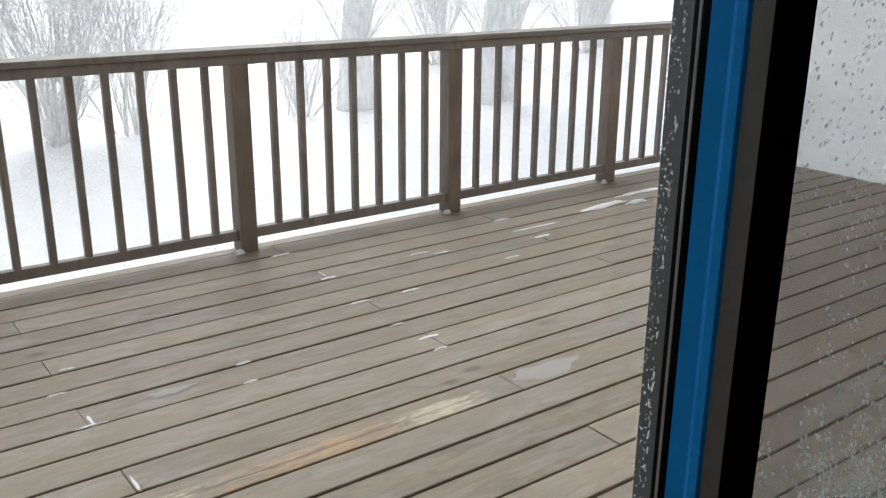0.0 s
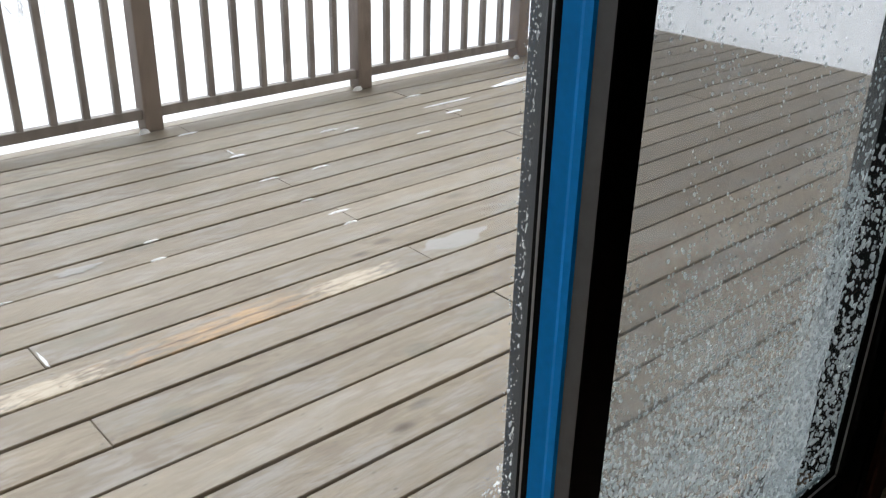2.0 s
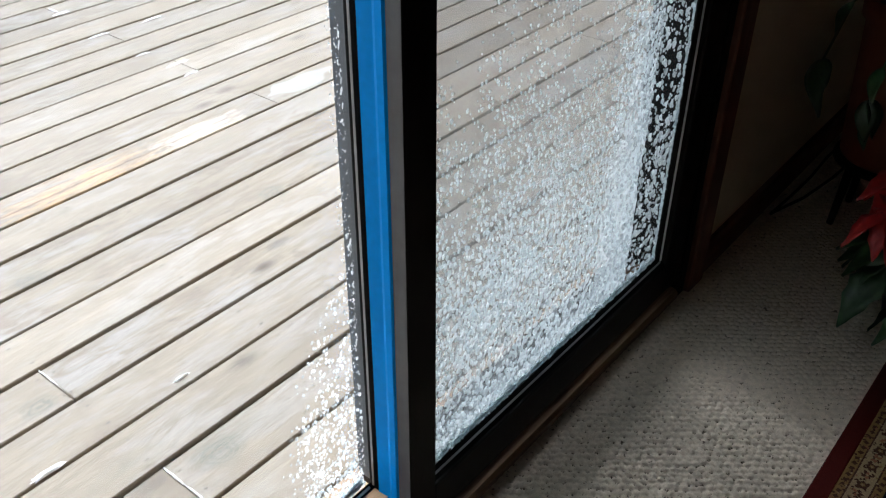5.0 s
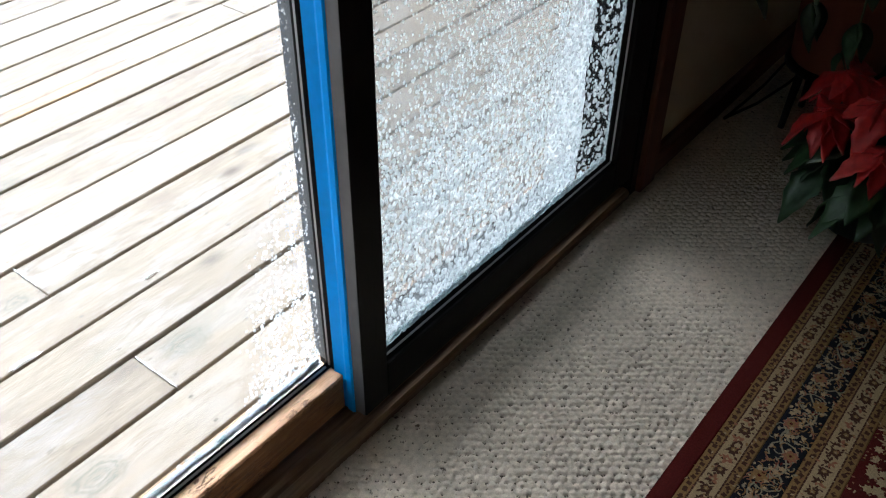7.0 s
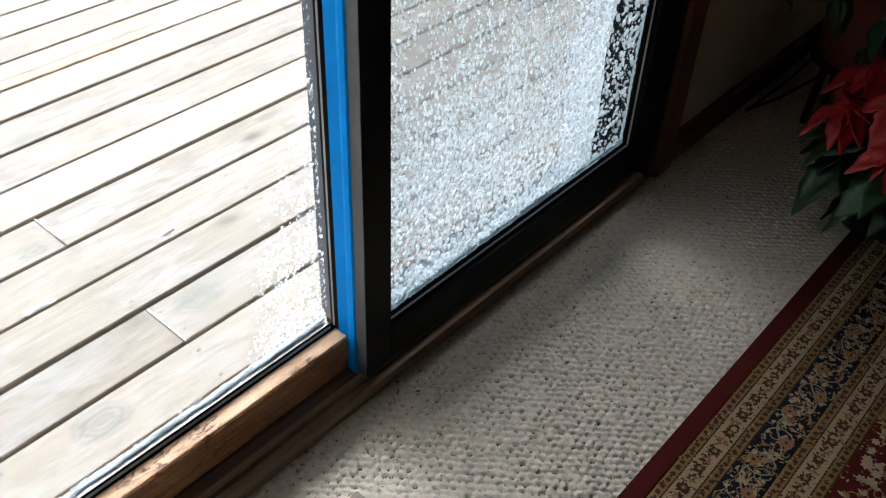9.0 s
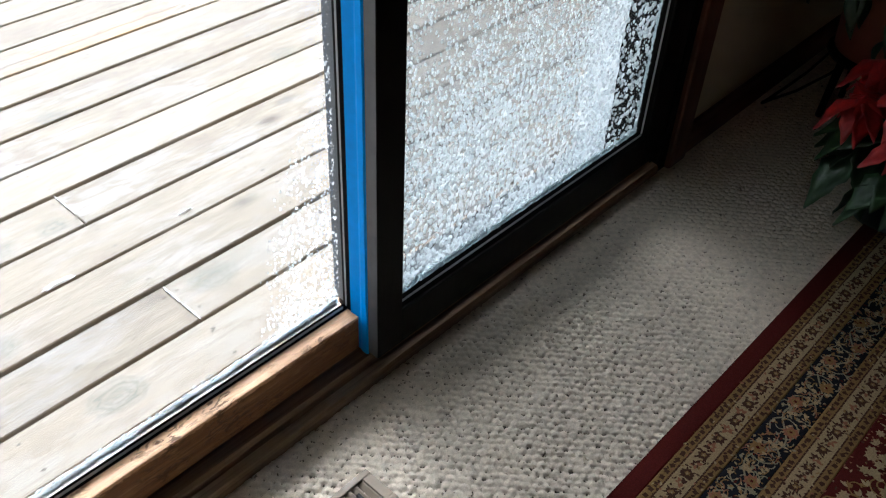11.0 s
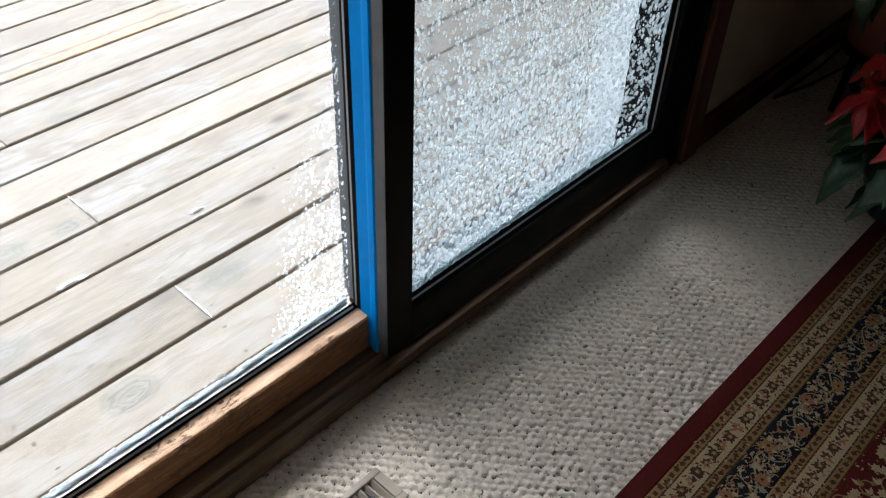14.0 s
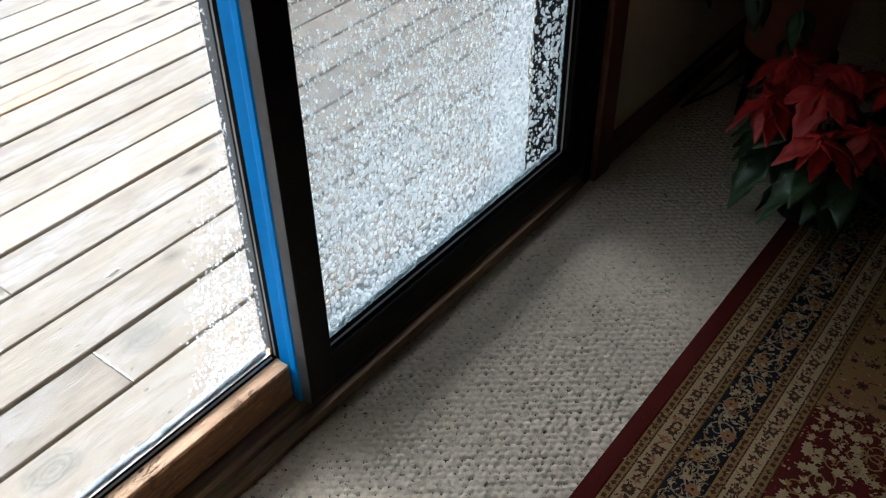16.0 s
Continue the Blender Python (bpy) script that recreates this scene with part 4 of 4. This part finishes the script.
def frost_left():
    rf = random.Random(6)
    spots = []
    for _ in range(8000):
        z = 0.136 + 1.0 * rf.random() ** 2
        x = rf.uniform(0.60, 0.886)
        edge = 0.715 + max(0, z - 0.30) * 0.37 + 0.03 * noise.noise((z * 14, 0, 2))
        keep = (x - edge) / 0.05
        keep = min(keep, 0.9) * min(1.0, max(0.12, (0.75 - z) / 0.4))
        if x > 0.872:
            keep *= 0.5
        if keep < rf.random():
            continue
        s = rf.uniform(0.0010, 0.0034)
        spots.append((x, z, s, s * rf.uniform(1.0, 1.7), s * 0.6))
    for k in range(1200):
        spots.append((rf.uniform(0.864, 0.888), rf.uniform(0.14, 2.0), rf.uniform(0.0004, 0.0014), rf.uniform(0.0006, 0.0020), 0.0015))
    for k in range(1500):
        spots.append((rf.uniform(0.02, 0.88), 0.139 + abs(rf.gauss(0, 0.007)), rf.uniform(0.004, 0.009), rf.uniform(0.0025, 0.005), rf.uniform(0.003, 0.006)))
    for k in range(130):
        spots.append((0.8868 - abs(rf.gauss(0, 0.0016)), rf.uniform(0.14, 1.9), rf.uniform(0.0008, 0.0018), rf.uniform(0.002, 0.006), 0.002))
    spots = [(x + 0.006, z, w, h, d) for x, z, w, h, d in spots]
    v, f = blobs(spots, GLASS_L + 0.0035, 1)
    v = [(a - 0.9, b - 0.95, c) for a, b, c in v]
    tagged(data_mesh("frozen_drops", v, f, THINICE, True, sash_l, "white frozen snow drops on the glass"), kind="stuff")


frost_right()
frost_left()

def snow_ridge():
    """Snow packed along the outer foot of the fixed pane."""
    rr = random.Random(8)
    bm = bmesh.new()
    prev = None
    n = 220
    for i in range(n + 1):
        x = 0.012 + 0.876 * i / n
        h, d = 0.023 + 0.003 * noise.noise((x * 40, 3, 0)) + rr.uniform(-0.001, 0.001), 0.018 + 0.004 * noise.noise((x * 25, 7, 0))
        ring = [bm.verts.new((x, GLASS_L + 0.0036, 0.1322)), bm.verts.new((x, GLASS_L + 0.0036, 0.1322 + h)), bm.verts.new((x, GLASS_L + 0.0036 + d * 0.5, 0.1322 + h * 0.75)), bm.verts.new((x, GLASS_L + 0.0036 + d, 0.1322))]
        if prev:
            for k in range(3):
                bm.faces.new((prev[k], prev[k + 1], ring[k + 1], ring[k]))
        prev = ring
    spart("snow_ridge", bm, FLAKE, sash_l, "white snow packed along the foot of the glass", True)


snow_ridge()

# ---- insect screen outside the sliding sash ----
screen = group("screen_door", "dark sliding insect screen outside the glass", "screen door", (1.37, 1.040, 0.03))


def screen_mat():
    m = bpy.data.materials.new("dark_screen_mesh")
    m.use_nodes = True
    n, l = m.node_tree.nodes, m.node_tree.links
    b = n["Principled BSDF"]
    b.inputs["Base Color"].default_value = (0.05, 0.05, 0.052, 1)
    b.inputs["Roughness"].default_value = 0.6
    tr, mx = n.new("ShaderNodeBsdfTransparent"), n.new("ShaderNodeMixShader")
    mx.inputs[0].default_value = 0.58
    l.new(b.outputs[0], mx.inputs[2])
    l.new(tr.outputs[0], mx.inputs[1])
    l.new(mx.outputs[0], n["Material Output"].inputs[0])
    return m


def screen_parts():
    x0, x1, z1 = 0.935 - 1.37, 1.866 - 1.37, 1.95
    part("stile", box(x1 - 0.030, x1, -0.012, 0.012, 0.006, z1, 0.002), SASH, screen)
    part("stile", box(x0, x0 + 0.03, -0.012, 0.012, 0.006, z1, 0.002), SASH, screen)
    part("bottom_rail", box(x0 + 0.03, x1 - 0.030, -0.012, 0.012, 0.006, 0.05, 0.002), SASH, screen)
    part("top_rail", box(x0 + 0.03, x1 - 0.030, -0.012, 0.012, z1 - 0.05, z1, 0.002), SASH, screen)
    data_mesh("mesh_sheet", [(x0 + 0.029, 0, 0.049), (x1 - 0.029, 0, 0.049), (x1 - 0.029, 0, z1 - 0.049), (x0 + 0.029, 0, z1 - 0.049)], [(0, 1, 2, 3)], screen_mat(), False, screen, "fine dark insect mesh")


screen_parts()

# ---- snow and ice lying on the deck ----
SNOWBIT = plain("blown_snow", (0.85, 0.86, 0.88), 0.7, var=0.03, scale=60, bump=0.3)


def snow_patch(name, x, y, lx, ly, h, label, turn=0.0, seed=1, mat=None):
    rs = random.Random(seed)
    bm = bmesh.new()
    n = 18
    rim, mid = [], []
    for i in range(n):
        a = 2 * math.pi * i / n
        q = rs.uniform(0.6, 1.15)
        px, py = lx * q * math.cos(a), ly * q * math.sin(a)
        rim.append(bm.verts.new((px, py, 0)))
        mid.append(bm.verts.new((px * 0.6, py * 0.6, h * rs.uniform(0.6, 1.0))))
    top = bm.verts.new((0, 0, h))
    for i in range(n):
        j = (i + 1) % n
        bm.faces.new((rim[i], rim[j], mid[j], mid[i]))
        bm.faces.new((mid[i], mid[j], top))
    ob = part(name, bm, mat or SNOWBIT, None, label, True)
    ob.location, ob.rotation_euler = (x, y, DECK_Z + 0.0005), (0, 0, turn)
    return tagged(ob, label, "snow", "snow blown over the deck")


PATCHES = [(2.04, 3.80, .045, .009), (2.0, 3.47, .05, .007), (2.24, 3.46, .05, .006), (2.02, 3.01, .05, .009), (2.0, 2.90, .035, .007), (1.99, 3.18, .04, .006), (1.31, 3.05, .035, .008),
           (3.25, 3.72, .06, .012), (3.33, 3.86, .16, .010), (3.26, 4.07, .07, .008), (2.01, 4.21, .06, .008), (2.66, 3.8, .05, .006), (2.56, 3.85, .05, .006),
           (0.83, 3.51, .03, .006), (0.75, 3.33, .035, .006), (0.63, 1.602, .042, .010), (0.7756, 1.342, .0026, .040), (0.7756, 1.400, .0026, .042), (0.7758, 1.84, .0018, .05), (0.96, 1.62, .02, .005), (1.35, 3.20, .03, .006), (2.9, 3.55, .05, .006), (0.79, 3.09, .006, .05), (0.785, 3.055, .05, .005), (0.785, 2.66, .005, .05), (2.035, 3.86, .006, .04)]
for i, (x, y, lx, ly) in enumerate(PATCHES):
    snow_patch("snow_streak", x, y, lx, ly, 0.005, "thin streak of blown snow in a deck joint", 0.0, i + 3)
snow_patch("snow_drift", 3.94, 3.95, 0.20, 0.030, 0.014, "small drift of snow lying on the deck boards", 0.05, 40)
snow_patch("snow_drift", 4.15, 3.90, 0.10, 0.022, 0.016, "small drift of snow lying on the deck boards", 0.0, 41)
snow_patch("snow_drift", 4.35, 4.05, 0.22, 0.022, 0.010, "small drift of snow lying on the deck boards", 0.0, 42)
for k in range(-4, 4):
    snow_patch("snow_clump", POST_X + BAY * k - 0.055, RAIL_Y - 0.045, 0.030, 0.020, 0.022, "little clump of snow at the foot of a post", 0.2, 50 + k)
ICEM = plain("pale_grey_ice", (0.265, 0.255, 0.24), 0.7, var=0.10, scale=30, bump=0.2)
snow_patch("ice_patch", 2.21, 2.542, 0.17, 0.058, 0.002, "pale patch of ice on a deck board", 0.0, 61, ICEM)
# a faint pale stain, added as a thin patch in the ice material
snow_patch("ice_patch", 1.06, 3.142, 0.09, 0.026, 0.0015, "faint pale stain on a deck board", 0.0, 62, ICEM)

# ---- bare trees and shrubs in the snow ----
def bark(name, c):
    m = Mat(name, c, 0.9)
    v = m.coords((1, 1, 0.25))
    n = m.noise(v, 22.0, 5, 0.7)
    m.color(m.ramp(n, [(0.35, tuple(x * 0.75 for x in c)), (0.65, tuple(min(1, x * 1.2) for x in c))]))
    m.bump(n, 0.6, 0.02)
    return m.m


# bark and twigs coloured near white, the haze over the yard painted in
HAZEBARK = bark("haze_paled_bark", (0.82, 0.83, 0.84))
HAZETWIG = bark("haze_paled_twigs", (0.76, 0.75, 0.75))


def limb(bm, rt, p, d, length, r, depth, spread, droop=0.0, seg=6):
    pts, rad = [p.copy()], [r]
    n = 5
    for i in range(n):
        d = (d + Vector((rt.uniform(-1, 1), rt.uniform(-1, 1), rt.uniform(-0.6, 0.8))) * 0.13 + Vector((0, 0, -droop))).normalized()
        p = p + d * length / n
        pts.append(p.copy())
        rad.append(r * (1 - 0.62 * (i + 1) / n))
    tube(pts, rad, seg if r > 0.03 else 4 if r > 0.008 else 3, bm)
    if depth:
        for k in range(rt.randint(3, 5)):
            i = rt.randint(1, n)
            a = d.orthogonal().normalized()
            a.rotate(Matrix.Rotation(rt.uniform(0, 6.28), 3, d))
            nd = (d + a * rt.uniform(0.5, 1.1) * spread + Vector((0, 0, 0.15))).normalized()
            limb(bm, rt, pts[i], nd, length * rt.uniform(0.45, 0.72), max(0.0035, rad[i] * 0.6), depth - 1, spread, droop, seg)


def bare_tree(x, y, h, r, seed, label, depth=4):
    rt = random.Random(seed)
    tree = group("tree", label, "tree", (x, y, -0.85), "bare trees behind the deck")
    bm = bmesh.new()
    pts = [Vector((0.06 * rt.uniform(-1, 1) * i, 0.06 * rt.uniform(-1, 1) * i, h * i / 7)) for i in range(8)]
    rad = [r * (1.35 if i == 0 else 1.0 - 0.09 * i) for i in range(8)]
    tube(pts, rad, 12, bm)
    part("trunk", bm, HAZEBARK, tree, smooth=True)
    crown = bmesh.new()
    for k in range(13):
        i = rt.randint(2, 7)
        a = rt.uniform(0, 6.28)
        nd = Vector((math.cos(a), math.sin(a), rt.uniform(0.3, 1.1))).normalized()
        limb(crown, rt, pts[i], nd, h * rt.uniform(0.28, 0.45), rad[i] * 0.34, depth - 1, 0.9)
    for k in range(4):
        a = rt.uniform(0, 6.28)
        limb(crown, rt, pts[1] * 0.7, Vector((math.cos(a), math.sin(a), 1.4)).normalized(), h * 0.28, r * 0.10, 2, 0.8)
    part("crown", crown, HAZETWIG, tree, smooth=True)


def shrub(x, y, h, seed, label, stems=14, depth=3):
    rt = random.Random(seed)
    sh = group("shrub", label, "shrub", (x, y, -0.85), "bare shrubs behind the deck")
    for part_name, count in (("stems", stems), ("twigs", stems)):
        bm = bmesh.new()
        for k in range(count):
            a, lean = rt.uniform(0, 6.28), rt.uniform(0.05, 0.65)
            d = Vector((math.cos(a) * lean, math.sin(a) * lean, 1)).normalized()
            p = Vector((rt.uniform(-0.12, 0.12), rt.uniform(-0.12, 0.12), 0))
            limb(bm, rt, p, d, h * rt.uniform(0.5, 0.8), rt.uniform(0.012, 0.028) if part_name == "stems" else 0.008, depth if part_name == "stems" else 2, 0.6)
        part(part_name, bm, HAZETWIG, sh, smooth=True)


bare_tree(6.73, 11.3, 6.0, 0.24, 2, "bare broad-trunked tree in blowing snow")
bare_tree(8.40, 10.5, 6.5, 0.155, 3, "slim bare tree of a pair, painted pale for haze", 3)
bare_tree(8.80, 10.55, 6.5, 0.14, 8, "slim bare tree of a pair, painted pale for haze", 3)
bare_tree(1.55, 12.0, 6.0, 0.22, 5, "bare tree standing among shrubs in the snow")
bare_tree(12.2, 14.5, 7.0, 0.20, 6, "distant bare tree, painted pale for haze")
bare_tree(15.6, 15.5, 7.0, 0.26, 7, "distant bare tree, painted pale for haze")
shrub(2.62, 10.9, 2.9, 21, "dense bare shrub, painted pale for haze", 20)
shrub(3.55, 11.0, 2.7, 22, "tall bare shrub, painted pale for haze", 9)
shrub(5.75, 11.2, 1.5, 23, "low bare shrub poking from the snow", 9, 2)
shrub(10.3, 14.3, 2.8, 24, "dense bare shrub, painted pale for haze", 16)
shrub(14.2, 14.5, 2.6, 25, "dense bare shrub, painted pale for haze", 14)
shrub(0.4, 11.5, 2.6, 26, "dense bare shrub, painted pale for haze", 12)

# ---- falling snow between the deck and the trees ----
# dense flakes added as a veil of haze that pales the trees
def falling_snow(n=800000):
    rs = np.random.default_rng(3)
    y = rs.uniform(6.0, 10.0, n)
    x = rs.uniform(-0.5, 14.5, n) * (y / 10.0) + 0.2
    z = -0.78 + 3.4 * rs.random(n) ** 1.45
    c = np.stack([x, y, z], 1)[:, None, :]
    a = rs.normal(size=(n, 3))
    a /= np.linalg.norm(a, axis=1, keepdims=True)
    b = np.cross(a, rs.normal(size=(n, 3)))
    b /= np.linalg.norm(b, axis=1, keepdims=True)
    r = rs.uniform(0.0028, 0.0060, n)[:, None]
    corners = np.stack([a * r, b * r * 0.8, -a * r, -b * r * 0.8], 1) + c
    me = bpy.data.meshes.new("falling_snow")
    me.from_pydata(corners.reshape(-1, 3).tolist(), [], np.arange(4 * n).reshape(n, 4).tolist())
    me.materials.append(FLAKE)
    tagged(new("falling_snow", me), "wind-blown snowflakes added as haze over the yard", "snow", kind="stuff")


falling_snow()

# ---- plants in the room ----
def leaf_mesh(name, length, width, mat, fold=0.25, curl=0.35, points=False):
    """A leaf along +x with a midrib fold, a drooping tip and, for bracts, side points."""
    bm = bmesh.new()
    n = 9
    rows = []
    for i in range(n + 1):
        t = i / n
        w = width * math.sin(math.pi * min(1, t ** 0.8)) ** 0.8 * (1 - 0.25 * t)
        if points and i in (4, 6):
            w *= 1.22
        z = -curl * length * t ** 2
        rows.append([bm.verts.new((length * t, s * w / 2, z + fold * abs(s) * w / 2 + 0.004 * math.sin(9 * t + 3 * s))) for s in (-1, -0.5, 0, 0.5, 1)])
    for a, b in zip(rows, rows[1:]):
        for k in range(4):
            bm.faces.new((a[k], a[k + 1], b[k + 1], b[k]))
    bmesh.ops.remove_doubles(bm, verts=bm.verts, dist=1e-5)
    bmesh.ops.solidify(bm, geom=list(bm.faces), thickness=0.0007)
    return mesh_of(bm, name, mat, True)


def leafmat(name, c, c2, rough=0.5):
    m = Mat(name, c, rough)
    v = m.coords()
    n = m.noise(v, 60.0, 4)
    col = m.ramp(n, [(0.3, c), (0.7, c2)])
    hsv = m.node("ShaderNodeHueSaturation")
    m.l.new(m.math("ADD", m.math("MULTIPLY", m.rand(), 0.5), 0.75), hsv.inputs["Value"])
    m.l.new(col, hsv.inputs["Color"])
    m.color(hsv.outputs[0])
    m.bump(n, 0.3, 0.002)
    m.b.inputs["Subsurface Weight"].default_value = 0.0
    return m.m


REDLEAF = leafmat("red_bract", (0.26, 0.006, 0.006), (0.43, 0.016, 0.013))
GREENLEAF = leafmat("dark_green_leaf", (0.012, 0.036, 0.010), (0.028, 0.068, 0.020), 0.45)
STEM = plain("green_brown_stem", (0.07, 0.08, 0.03), 0.7)
SOIL = plain("dark_potting_soil", (0.03, 0.022, 0.016), 0.95, var=0.4, scale=90, bump=0.8)
POTM = plain("dark_green_pot_foil", (0.010, 0.018, 0.014), 0.35, 0.2, var=0.3)
TERRA = plain("terracotta_clay", (0.27, 0.085, 0.045), 0.8, var=0.15, scale=30, bump=0.2)


def place_leaf(mesh, name, parent, p, a, tilt, roll, s):
    ob = new(name, mesh)
    ob.parent = parent
    ob.matrix_local = Matrix.Translation(p) @ Matrix.Rotation(a, 4, "Z") @ Matrix.Rotation(tilt, 4, "Y") @ Matrix.Rotation(roll, 4, "X") @ Matrix.Scale(s, 4)


def poinsettia(x, y):
    rp = random.Random(14)
    plant = group("poinsettia", "red poinsettia in a dark foil-wrapped pot on the floor", "potted plant", (x, y, 0.0))
    part("pot", lathe([(0.085, 0.0), (0.092, 0.004), (0.118, 0.15), (0.124, 0.155), (0.122, 0.165), (0.110, 0.165), (0.104, 0.14)]), POTM, plant, smooth=True)
    part("soil", lathe([(0.06, 0.138), (0.105, 0.140), (0.03, 0.152)], 20), SOIL, plant, smooth=True)
    bract = leaf_mesh("bract", 0.125, 0.062, REDLEAF, 0.2, 0.30, True)
    green = leaf_mesh("leaf", 0.150, 0.080, GREENLEAF, 0.2, 0.40, True)
    heads = []
    for k in range(11):
        a = k * 2.4 + 0.5
        r = 0.05 + 0.16 * math.sqrt(k / 11)
        heads.append(Vector((r * math.cos(a), r * math.sin(a), 0.405 - 0.60 * r + rp.uniform(-0.03, 0.03))))
    for hd in heads:
        bm = tube([(hd.x * 0.15, hd.y * 0.15, 0.14), (hd.x * 0.6, hd.y * 0.6, 0.14 + (hd.z - 0.14) * 0.55), tuple(hd)], [0.006, 0.005, 0.004], 6)
        part("stem", bm, STEM, plant, smooth=True)
        out = math.atan2(hd.y, hd.x)
        for j in range(9):
            a = j * 2 * math.pi / 9 + rp.uniform(-0.25, 0.25)
            place_leaf(bract, "bract", plant, hd + Vector((0, 0, 0.004 * (j % 3))), a, 0.10 + 0.22 * (j % 3) + 0.35 * max(0, math.cos(a - out)) + rp.uniform(-0.1, 0.1), rp.uniform(-0.4, 0.4), rp.uniform(0.65, 1.08))
        for j in range(5):
            a = out + rp.uniform(-1.9, 1.9)
            place_leaf(green, "leaf", plant, Vector((hd.x * 0.75, hd.y * 0.75, hd.z - rp.uniform(0.05, 0.17))), a, rp.uniform(0.1, 0.7), rp.uniform(-0.4, 0.4), rp.uniform(0.7, 1.1))
    return plant


poinsettia(2.125, 0.41)


def house_plant(x, y):
    rp = random.Random(31)
    plant = group("house_plant", "leafy trailing house plant in a terracotta planter on a low stand", "potted plant", (x, y, 0.0))
    part("stand_top", lathe([(0.01, 0.180), (0.125, 0.180), (0.130, 0.184), (0.130, 0.194), (0.125, 0.199), (0.01, 0.199)]), SASH, plant, "dark round stand top", True)
    for k in range(4):
        a = math.pi / 4 + k * math.pi / 2
        part("stand_leg", tube([(0.105 * math.cos(a), 0.105 * math.sin(a), 0.0), (0.09 * math.cos(a), 0.09 * math.sin(a), 0.181)], [0.009, 0.012], 8), SASH, plant, smooth=True)
    part("planter", lathe([(0.01, 0.1992), (0.112, 0.1992), (0.118, 0.206), (0.140, 0.56), (0.152, 0.562), (0.155, 0.61), (0.142, 0.612), (0.132, 0.57)]), TERRA, plant, "red-brown terracotta planter", True)
    part("soil", lathe([(0.07, 0.567), (0.134, 0.570), (0.02, 0.580)], 20), SOIL, plant, smooth=True)
    lf = leaf_mesh("leaf", 0.15, 0.085, GREENLEAF, 0.15, 0.45)
    for k in range(14):
        a = k * 2.4
        r = rp.uniform(0.05, 0.16)
        tip = Vector((r * math.cos(a), r * math.sin(a), rp.uniform(0.66, 0.95)))
        part("stem", tube([(tip.x * 0.1, tip.y * 0.1, 0.565), (tip.x * 0.5, tip.y * 0.5, 0.565 + (tip.z - 0.565) * 0.65), tuple(tip)], [0.006, 0.005, 0.003], 6), STEM, plant, smooth=True)
        for j in range(5):
            f = rp.uniform(0.55, 1.0)
            place_leaf(lf, "leaf", plant, Vector((tip.x * f, tip.y * f, 0.565 + (tip.z - 0.565) * f)), a + rp.uniform(-1.6, 1.6), rp.uniform(-0.1, 0.9), rp.uniform(-0.5, 0.5), rp.uniform(0.5, 0.9))
    # one stem reaching along the wall, two hanging over the rim
    vines = [([(-0.06, 0.04, 0.575), (-0.16, 0.09, 0.68), (-0.28, 0.11, 0.66), (-0.38, 0.115, 0.56)], [(3, 2.9, 1.25, 0.85), (3, -2.6, 0.5, 0.4), (2, 2.6, 0.7, 0.5)]),
             ([(-0.07, 0.0, 0.575), (-0.18, 0.0, 0.64), (-0.27, 0.015, 0.53), (-0.29, 0.02, 0.46), (-0.29, 0.01, 0.40)], [(2, 2.8, 0.9, 0.55), (3, -2.9, 1.0, 0.62), (3, -1.8, 0.9, 0.6), (4, 3.0, 1.2, 0.4)]),
             ([(-0.06, -0.04, 0.575), (-0.17, -0.06, 0.65), (-0.26, -0.08, 0.55), (-0.29, -0.09, 0.44), (-0.29, -0.07, 0.36), (-0.29, -0.095, 0.31)], [(2, -2.6, 0.8, 0.55), (3, 2.9, 1.0, 0.66), (3, -1.9, 0.9, 0.6), (4, 2.7, 0.9, 0.36), (5, -2.9, 1.2, 0.52)])]
    for pts, leaves in vines:
        part("trailing_stem", tube(pts, [0.0045 - 0.0006 * i for i in range(len(pts))], 6), STEM, plant, smooth=True)
        for i, a, t, size in leaves:
            place_leaf(lf, "leaf", plant, Vector(pts[i]), a, t, 0.3, size)


house_plant(2.50, 0.66)
cord = part("power_cord", tube([(2.36, 0.872, 0.006), (2.48, 0.866, 0.006), (2.62, 0.862, 0.006), (2.78, 0.868, 0.006), (2.94, 0.862, 0.006), (3.4, 0.86, 0.006)], [0.004] * 6, 8), RUBBER, smooth=True)
tagged(cord, "black power cord lying along the baseboard", "cord")
cord = part("power_cord", tube([(2.36, 0.872, 0.008), (2.50, 0.835, 0.005), (2.66, 0.812, 0.005), (2.86, 0.80, 0.005), (3.4, 0.78, 0.005)], [0.004] * 5, 8), RUBBER, smooth=True)
tagged(cord, "black power cord lying on the carpet", "cord")

# ---- unseen house front and eave over the door, added to block sky light ----
tagged(part("shade_wall_upper", box(-5, 6.5, WALL_OUT - 0.1, WALL_OUT, CEIL_Z + 0.15, 5.4), SIDING), "unseen pale upper wall added to shade the deck", "wall", kind="structure")
bm = bmesh.new()
add_box(bm, -5, 6.5, WALL_OUT, 2.58, 2.42, 2.46)
add_box(bm, -5, 6.5, 2.58, 2.62, 2.38, 2.60)
tagged(part("eave", bm, SIDING), "unseen pale eave added to shade deck and room", "eave", kind="structure")

# ---- deck pieces ----
make_boards()
make_nails()
gap_litter()
